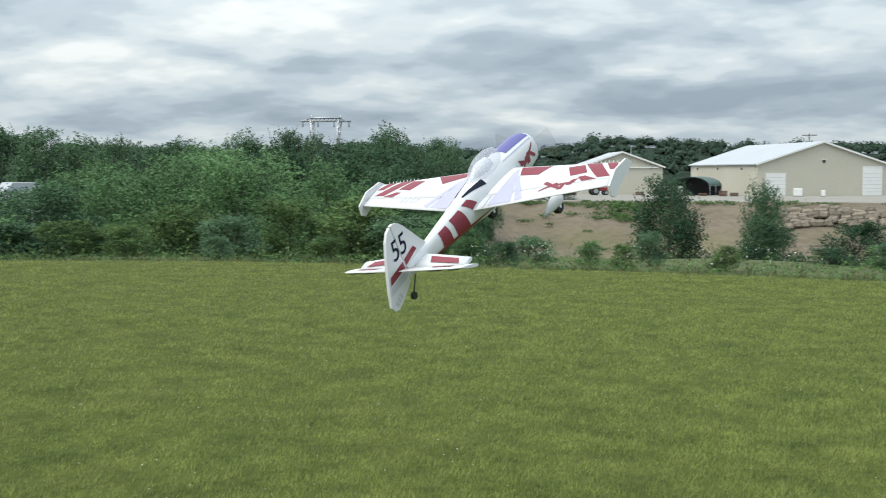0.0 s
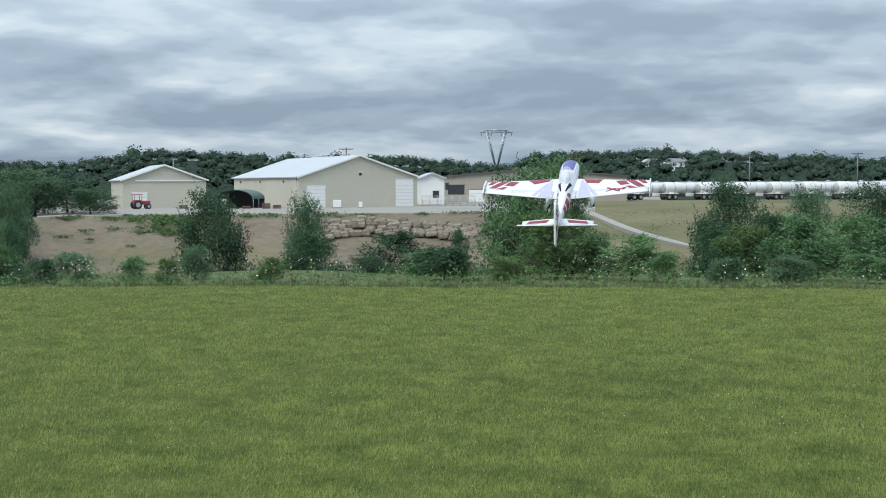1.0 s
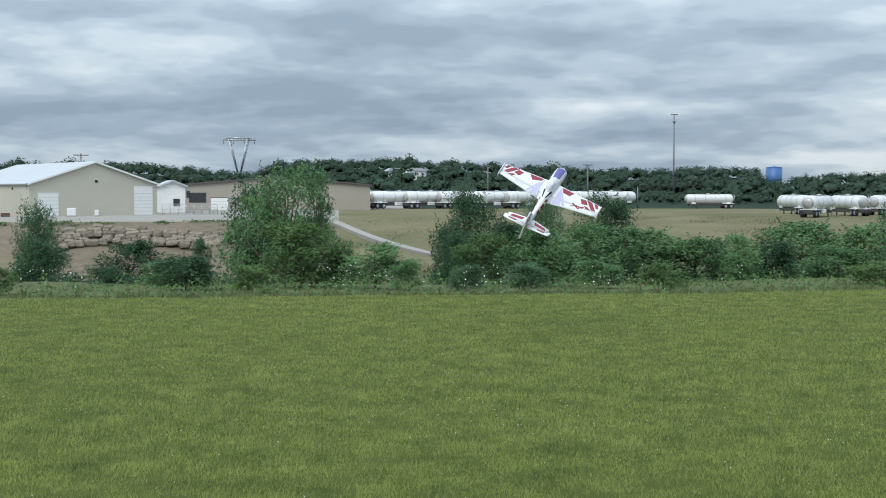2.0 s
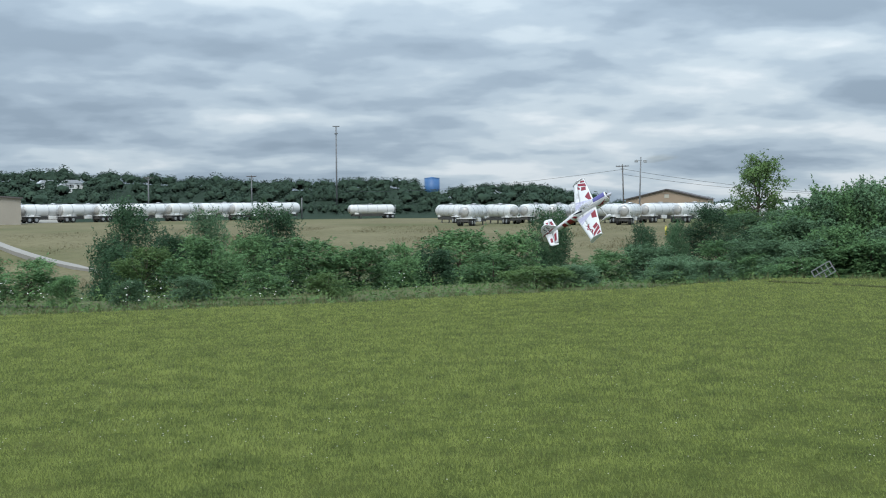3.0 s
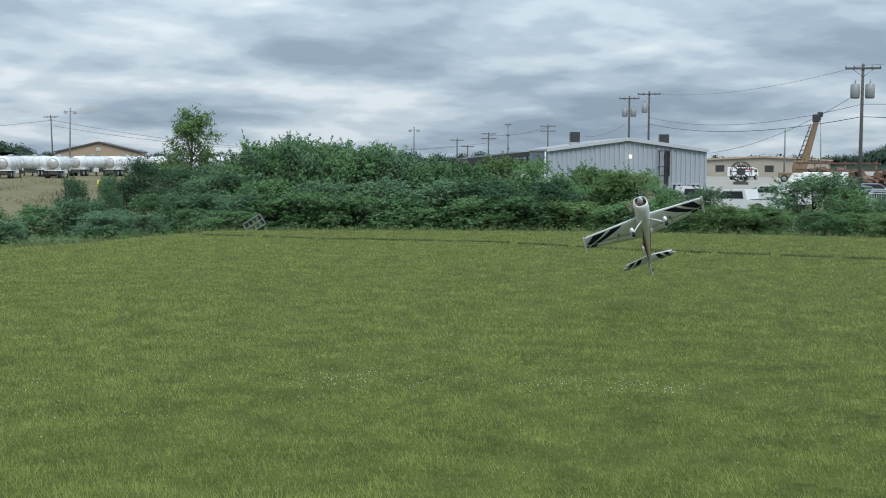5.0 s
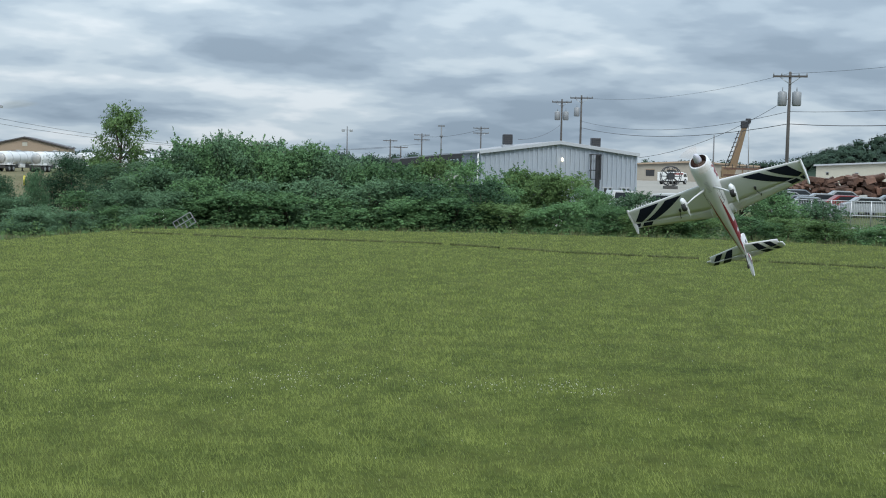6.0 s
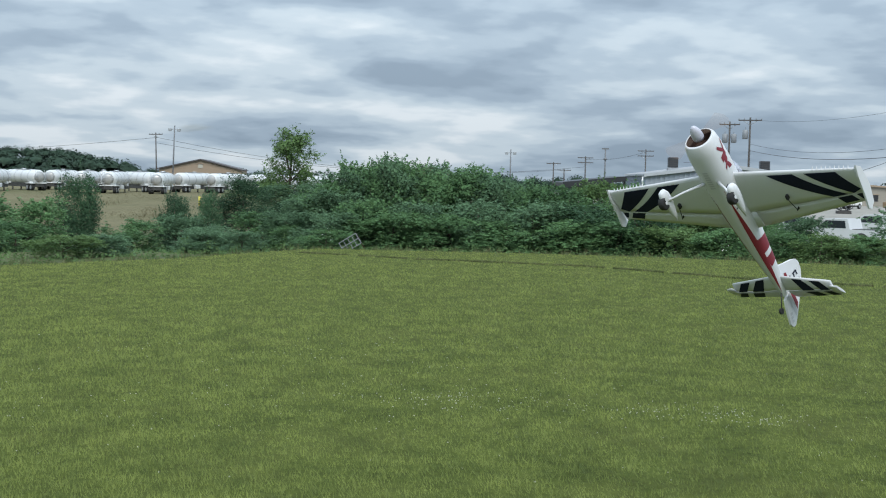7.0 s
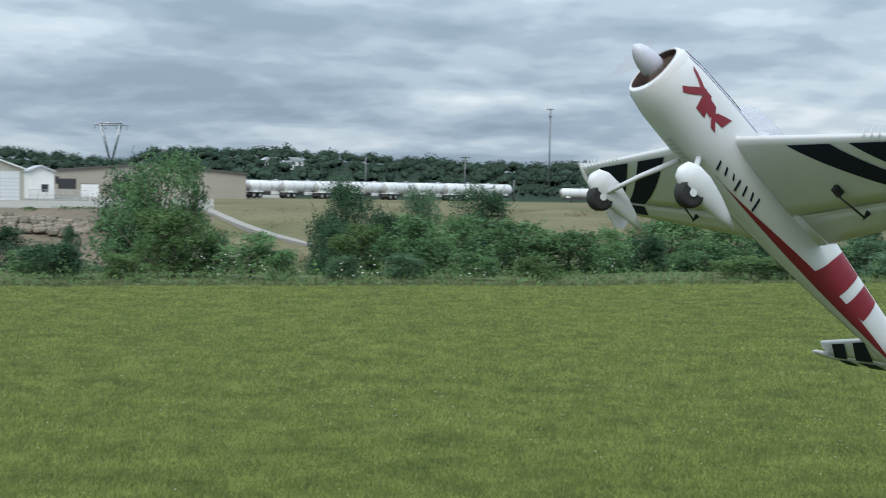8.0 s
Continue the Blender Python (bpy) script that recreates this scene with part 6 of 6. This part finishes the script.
    for k in range(13):
        u = k / 12
        x = 0.165 - 0.27 * u
        h = 0.062 * math.sin(math.pi * min(1, u * 1.05 + 0.0)) ** 0.55 * (1 - 0.25 * u) if 0 < u < 0.95 else 0.002
        w = 0.052 * (math.sin(math.pi * min(max(u, 0.02), 0.98)) ** 0.5)
        base = fus_point(x, 0)[2] - 0.018
        rings.append([(x, w * math.cos(t), base + (h + 0.018) * math.sin(t)) for t in (math.pi * q / 14 for q in range(15))])
    can = part("canopy", Mesh().loft(rings, closed=False, caps=False), CANOPY, a, "pale tinted bubble canopy")
    part("seat_bump", Mesh().loft([[(x, r * 0.8 * math.cos(t), 0.072 + r * math.sin(t)) for t in (math.pi * q / 8 for q in range(9))] for x, r in ((0.09, 0.01), (0.06, 0.04), (0.0, 0.045), (-0.05, 0.03), (-0.08, 0.008))], closed=False, caps=False), WHITE, can)
    # wing in one piece, ailerons cut by a groove
    for s, nm in ((1, "left"), (-1, "right")):
        stations = [0.0, 0.06, 0.15, 0.3, 0.45, 0.56, 0.60, SPAN]
        cs = [0, 0.02, 0.06, 0.14, 0.26, 0.42, 0.58, 0.70]
        rings = []
        for y in stations:
            up = [wing_point(s * y, c, 1) for c in cs]
            lo = [wing_point(s * y, c, -1) for c in reversed(cs[1:])]
            rings.append(up + lo)
        w = part("wing", Mesh().loft(rings), WHITE, a, "white foam wing half")
        cs = [0.715, 0.80, 0.9, 1.0]
        rings = []
        for y in [0.085, 0.2, 0.4, 0.55, 0.606]:
            rings.append([wing_point(s * y, c, 1) for c in cs] + [wing_point(s * y, c, -1) for c in reversed(cs)])
        ail = part("aileron", Mesh().loft(rings), WHITE, w, "white hinged aileron")
        root = [[wing_point(s * y, c, 1) for c in (0.69, 0.85, 1.0)] + [wing_point(s * y, c, -1) for c in (1.0, 0.85, 0.69)] for y in (0.0, 0.082)]
        part("wing_root", Mesh().loft(root), WHITE, w)
        # end plate
        out = [(0.120, 0.0), (0.085, 0.032), (-0.02, 0.040), (-0.098, 0.012), (-0.105, -0.030), (-0.085, -0.045), (-0.02, -0.030), (0.07, -0.018)]
        part("end_plate", Mesh().prism(out, "y", s * SPAN, s * (SPAN + 0.008)), WHITE, w, "white foam end plate")
        top = lambda y, c, o, s=s: wing_point(s * y, c, 1, o)
        bot = lambda y, c, o, s=s: wing_point(s * y, c, -1, o)
        for mt, lab, q in ((RED, "red film flash", [(0.30, 0.06), (0.12, 0.06), (0.14, 0.20), (0.24, 0.34)] if s > 0 else [(0.12, 0.06), (0.27, 0.06), (0.24, 0.32), (0.15, 0.30)]),
                           (RED, "red film flash", [(0.50, 0.05), (0.43, 0.05), (0.53, 0.62), (0.585, 0.62)]),
                           (RED, "red film flash", [(0.575, 0.05), (0.525, 0.05), (0.565, 0.36), (0.60, 0.36)]),
                           (RED, "red film flash", [(0.43, 0.10), (0.36, 0.16), (0.40, 0.46), (0.47, 0.40)]),
                           (RED, "red film flash", [(0.53, 0.66), (0.47, 0.50), (0.44, 0.52), (0.47, 0.68)]),
                           (LILAC, "grey-violet film wedge", [(0.105, 0.12), (0.12, 0.12), (0.20, 0.95), (0.10, 0.95)]),
                           (LILAC, "grey-violet film wedge", [(0.135, 0.30), (0.15, 0.30), (0.245, 0.92), (0.215, 0.95)])):
            part("wing_film", patch(top, q, 6, 8), mt, w, lab)
        if s < 0:
            for q in ([(0.30, 0.62), (0.31, 0.56), (0.40, 0.80), (0.39, 0.84)], [(0.30, 0.82), (0.30, 0.78), (0.36, 0.62), (0.37, 0.66)], [(0.33, 0.74), (0.33, 0.68), (0.44, 0.64), (0.44, 0.69)],
                      [(0.38, 0.84), (0.39, 0.66), (0.405, 0.66), (0.40, 0.84)], [(0.41, 0.74), (0.42, 0.60), (0.45, 0.56), (0.43, 0.74)]):
                part("emblem_stroke", patch(top, q, 4, 4), RED, w, "red brush-stroke emblem")
        else:
            for k in range(4):
                y = 0.30 + k * 0.028
                part("grey_letter", patch(top, [(y, 0.70), (y + 0.018, 0.70), (y + 0.018, 0.84), (y, 0.84)], 2, 2), GREYFILM, w)
        for q in ([(0.215, 0.06), (0.335, 0.06), (0.535, 0.69), (0.468, 0.69)], [(0.482, 0.735), (0.549, 0.735), (0.572, 0.93), (0.507, 0.93)],
                  [(0.385, 0.06), (0.525, 0.06), (0.600, 0.60), (0.562, 0.69)], [(0.570, 0.735), (0.601, 0.70), (0.602, 0.93), (0.590, 0.93)]):
            part("underside_stripe", patch(bot, q, 8, 12), NAVY, w, "dark navy slanting stripe under the wing")
        part("hinge_line", patch(bot, [(0.09, 0.70), (0.60, 0.70), (0.60, 0.725), (0.09, 0.725)], 10, 2, 0.002), WHITE, w)
        # control horn and pushrod under the wing
        p, q = Vector(wing_point(s * 0.27, 0.50, -1)), Vector(wing_point(s * 0.29, 0.78, -1))
        part("servo_horn", Mesh().box(p.x - 0.012, p.y - 0.006, p.z - 0.016, p.x + 0.012, p.y + 0.006, p.z + 0.002, 0.002), RUBBER, w)
        part("pushrod", Mesh().tube([p + Vector((0, 0, -0.015)), q + Vector((0, 0, -0.016))], 0.0022, 6), CARBON, w)
        part("control_horn", Mesh().prism([(q.x - 0.006, q.z), (q.x + 0.006, q.z), (q.x, q.z - 0.022)], "y", q.y - 0.002, q.y + 0.002), RUBBER, w)
        # small vortex tabs along the outer leading edge
        for k in range(9):
            y = s * (0.43 + k * 0.019)
            x = wing_point(y, 0.0, 1)[0]
            part("vortex_tab", Mesh().prism([(x - 0.004, 0.004), (x + 0.009, 0.012), (x + 0.002, -0.004)], "y", y - 0.001, y + 0.001), WHITE, w)
        # tailplane and elevator
        st = part("tailplane", airfoil_slab([(-0.482, s * 0.0), (-0.490, s * 0.05), (-0.528, s * 0.25)], [(-0.585, 0), (-0.585, 0), (-0.585, 0)], 0.014, 0.012), WHITE, a, at=Matrix.Translation((-0.04, 0, -0.006)))
        el = part("elevator", airfoil_slab([(-0.589, s * 0.022), (-0.589, s * 0.248), (-0.530, s * 0.252), (-0.542, s * 0.281)], [(-0.690, 0), (-0.665, 0), (-0.664, 0), (-0.642, 0)], 0.012, 0.0), WHITE, a,
                  at=Matrix.Translation((-0.629, 0, 0.006)) @ Matrix.Rotation(radians(26), 4, "Y") @ Matrix.Translation((0.589, 0, 0)))
        flat = lambda x, y, o, s=s: (x, s * y, 0.0195 + o)
        flat_b = lambda x, y, o, s=s: (x, s * y, 0.0045 - o)
        part("tail_film", patch(flat, [(-0.515, 0.06), (-0.540, 0.20), (-0.575, 0.22), (-0.56, 0.08)], 2, 2, 0.0006), RED, st, "red film panel")
        for q in ([(-0.500, 0.07), (-0.508, 0.115), (-0.582, 0.16), (-0.582, 0.10)], [(-0.516, 0.15), (-0.524, 0.20), (-0.582, 0.235), (-0.582, 0.19)]):
            part("underside_stripe", patch(flat_b, q, 2, 2, 0.0006), NAVY, st, "dark navy stripe")
        elt = lambda x, y, o, s=s: (x, s * y, 0.0065 + o)
        elb = lambda x, y, o, s=s: (x, s * y, -0.0065 - o)
        part("elevator_film", patch(elt, [(-0.605, 0.12), (-0.605, 0.22), (-0.64, 0.22), (-0.64, 0.14)], 2, 2, 0.0006), RED, el, "red film panel")
        for q in ([(-0.595, 0.105), (-0.595, 0.165), (-0.660, 0.19), (-0.664, 0.135)], [(-0.595, 0.195), (-0.595, 0.235), (-0.652, 0.262), (-0.656, 0.22)]):
            part("underside_stripe", patch(elb, q, 2, 2, 0.0006), NAVY, el, "dark navy stripe")
        # undercarriage
        leg = part("gear_leg", Mesh().tube([(0.165, s * 0.035, -0.078), (0.185, s * 0.10, -0.142), (0.199, s * 0.155, -0.205)], [0.0075, 0.006, 0.0055], 6), WHITE, a, "slim white undercarriage leg")
        rings = []
        for x, r, dz in ((0.052, 0.007, -0.002), (0.045, 0.022, 0.0), (0.022, 0.032, 0.002), (-0.01, 0.032, 0.004), (-0.055, 0.024, 0.004), (-0.095, 0.014, 0.002), (-0.130, 0.004, -0.002)):
            rings.append([(0.199 + x, s * 0.169 + r * 0.62 * math.cos(t), -0.196 + dz + r * math.sin(t)) for t in (2 * math.pi * q / 12 for q in range(12))])
        part("wheel_fairing", Mesh().loft(rings), WHITE, leg, "white teardrop wheel fairing")
        wh = part("wheel", Mesh().loft([[(0.199 + r * math.cos(t), s * 0.169 + yy, -0.219 + r * math.sin(t)) for t in (2 * math.pi * q / 18 for q in range(18))] for yy, r in ((-0.013, 0.020), (-0.0145, 0.026), (-0.009, 0.031), (0.009, 0.031), (0.0145, 0.026), (0.013, 0.020))]), RUBBER, leg, "black rubber wheel")
        part("wheel_hub", Mesh().tube([(0.199, s * 0.169 - 0.0155, -0.219), (0.199, s * 0.169 + 0.0155, -0.219)], 0.008, 10), WHITE, leg)
    # fin and rudder
    fin = part("fin", Mesh().prism([(-0.490, 0.036), (-0.540, 0.105), (-0.580, 0.165), (-0.605, 0.193), (-0.632, 0.204), (-0.650, 0.203), (-0.652, 0.024), (-0.57, 0.028)], "y", -0.006, 0.006), WHITE, a, "white fin")
    rud_out = [(-0.656, 0.202), (-0.680, 0.192), (-0.706, 0.166), (-0.735, 0.118), (-0.765, 0.06), (-0.793, 0.0), (-0.812, -0.052), (-0.800, -0.074), (-0.776, -0.080), (-0.735, -0.066), (-0.690, -0.045), (-0.660, -0.028)]
    rud = part("rudder", Mesh().prism(rud_out, "y", -0.006, 0.006), WHITE, a, "white rudder with red and grey bands")
    for s in (1, -1):
        side = lambda x, z, o, s=s: (x, s * (0.0062 + o), z)
        part("rudder_band", patch(side, [(-0.662, 0.058), (-0.662, 0.030), (-0.772, 0.018), (-0.757, 0.046)], 2, 2), RED, rud, "red film band")
        part("rudder_band", patch(side, [(-0.662, 0.022), (-0.662, -0.006), (-0.786, -0.016), (-0.775, 0.010)], 2, 2), GREYFILM, rud, "pale grey band")
        part("fin_band", patch(side, [(-0.575, 0.075), (-0.560, 0.055), (-0.650, 0.034), (-0.650, 0.060)], 2, 2), RED, fin, "red film band")
        for k in range(3):
            part("grey_letter", patch(side, [(-0.74 - k * 0.018, -0.028 - k * 0.008), (-0.752 - k * 0.018, -0.034 - k * 0.008), (-0.744 - k * 0.018, -0.056 - k * 0.006), (-0.730 - k * 0.018, -0.050 - k * 0.006)], 2, 2), GREYFILM, rud)
        cu = bpy.data.curves.new("numeral", "FONT")
        cu.body, cu.size, cu.extrude, cu.shear, cu.align_x = "55", 0.105, 0.0006, 0.25, "CENTER"
        tmp = new("numeral", cu)
        bpy.context.view_layer.update()
        me = bpy.data.meshes.new_from_object(tmp.evaluated_get(bpy.context.evaluated_depsgraph_get()))
        bpy.data.objects.remove(tmp)
        me.materials.append(NAVY)
        # text x runs aft to fore on the right side, fore to aft on the left
        rot = Matrix(((-s, 0, 0, -0.658), (0, 0, s, s * 0.0072), (0, 1, 0, 0.080), (0, 0, 0, 1)))
        part("numeral", me, None, rud, "dark navy number 55", at=rot)
    tw = part("tail_wheel_strut", Mesh().tube([(-0.61, 0, -0.024), (-0.64, 0, -0.055), (-0.665, 0, -0.082)], 0.003, 6), CARBON, a)
    part("tail_wheel", Mesh().tube([(-0.668, -0.006, -0.090), (-0.668, 0.006, -0.090)], 0.015, 14), RUBBER, tw, "small black tail wheel")
    # spinner and blades turn together
    prop = part("propeller", Mesh().loft([[(x, r * math.cos(t), r * math.sin(t)) for t in (2 * math.pi * q / 20 for q in range(20))] for x, r in ((-0.012, 0.024), (0.0, 0.0265), (0.02, 0.025), (0.04, 0.020), (0.055, 0.012), (0.062, 0.003))]), SPINNER, a, "pale grey spinner with spinning blades")
    for k in range(2):
        ms = Mesh()
        pts = []
        for j in range(7):
            ang = -0.5 + j / 6.0
            pts.append([(0.006 + 0.002 * math.sin(ang), r * math.cos(ang + k * math.pi), r * math.sin(ang + k * math.pi)) for r in (0.028, 0.08, 0.12, 0.15)])
        for j in range(6):
            for i in range(3):
                ms.add([pts[j][i], pts[j + 1][i], pts[j + 1][i + 1], pts[j][i + 1]], [(0, 1, 2, 3)])
        b = part("blade", ms, BLUR, prop, "blurred propeller blade")
        b.visible_shadow = False
    return a, prop


AIRCRAFT, PROP = build_aircraft()


# ---- what moves ----
def motions():
    walk(AIRCRAFT, [
        (0, pose(-3.127, 3.957, 1.534, -5.3, -29.0, 97.1)),
        (0.5, pose(-2.416, 6.450, 1.563, -6.9, -27.8, 98.7)),
        (1, pose(-2.100, 8.865, 1.564, -0.6, -24.8, 97.0)),
        (1.2, pose(-2.070, 9.822, 1.620, 6.1, -28.1, 96.2)),
        (2.3, pose(0.682, 15.336, 1.600, 38.6, -32.6, 39.5)),
        (2.5, pose(1.669, 16.020, 1.535, 41.5, -34.5, 20.2)),
        (3, pose(4.690, 17.050, 1.475, 49.5, -32.5, -32.0)),
        (3.5, pose(7.020, 15.410, 1.430, 41.3, -22.9, -80.0)),
        (4, pose(8.621, 13.633, 1.067, 40.8, -21.2, -115.1)),
        (4.5, pose(8.819, 11.206, 0.735, 5.2, -37.8, -119.0)),
        (5, pose(8.538, 8.764, 0.915, 26.0, -40.6, -142.0)),
        (5.2, pose(8.469, 8.050, 1.029, 31.0, -37.3, -147.0)),
        (6.3, pose(5.818, 4.862, 1.430, 18.7, -43.5, -170.7)),
        (6.5, pose(5.298, 4.614, 1.470, 14.1, -42.9, -168.4)),
        (7, pose(3.882, 4.061, 1.529, 8.6, -45.0, -169.1)),
        (7.5, pose(2.240, 3.472, 1.539, 4.3, -40.6, -162.0)),
        (8, pose(0.631, 2.741, 1.607, 3.3, -43.1, -156.5)),
    ])
    walk(PROP, [(k * 0.1, pose(0.371, 0, 0.0, (k * 83) % 360, 0, 0)) for k in range(81)])


motions()
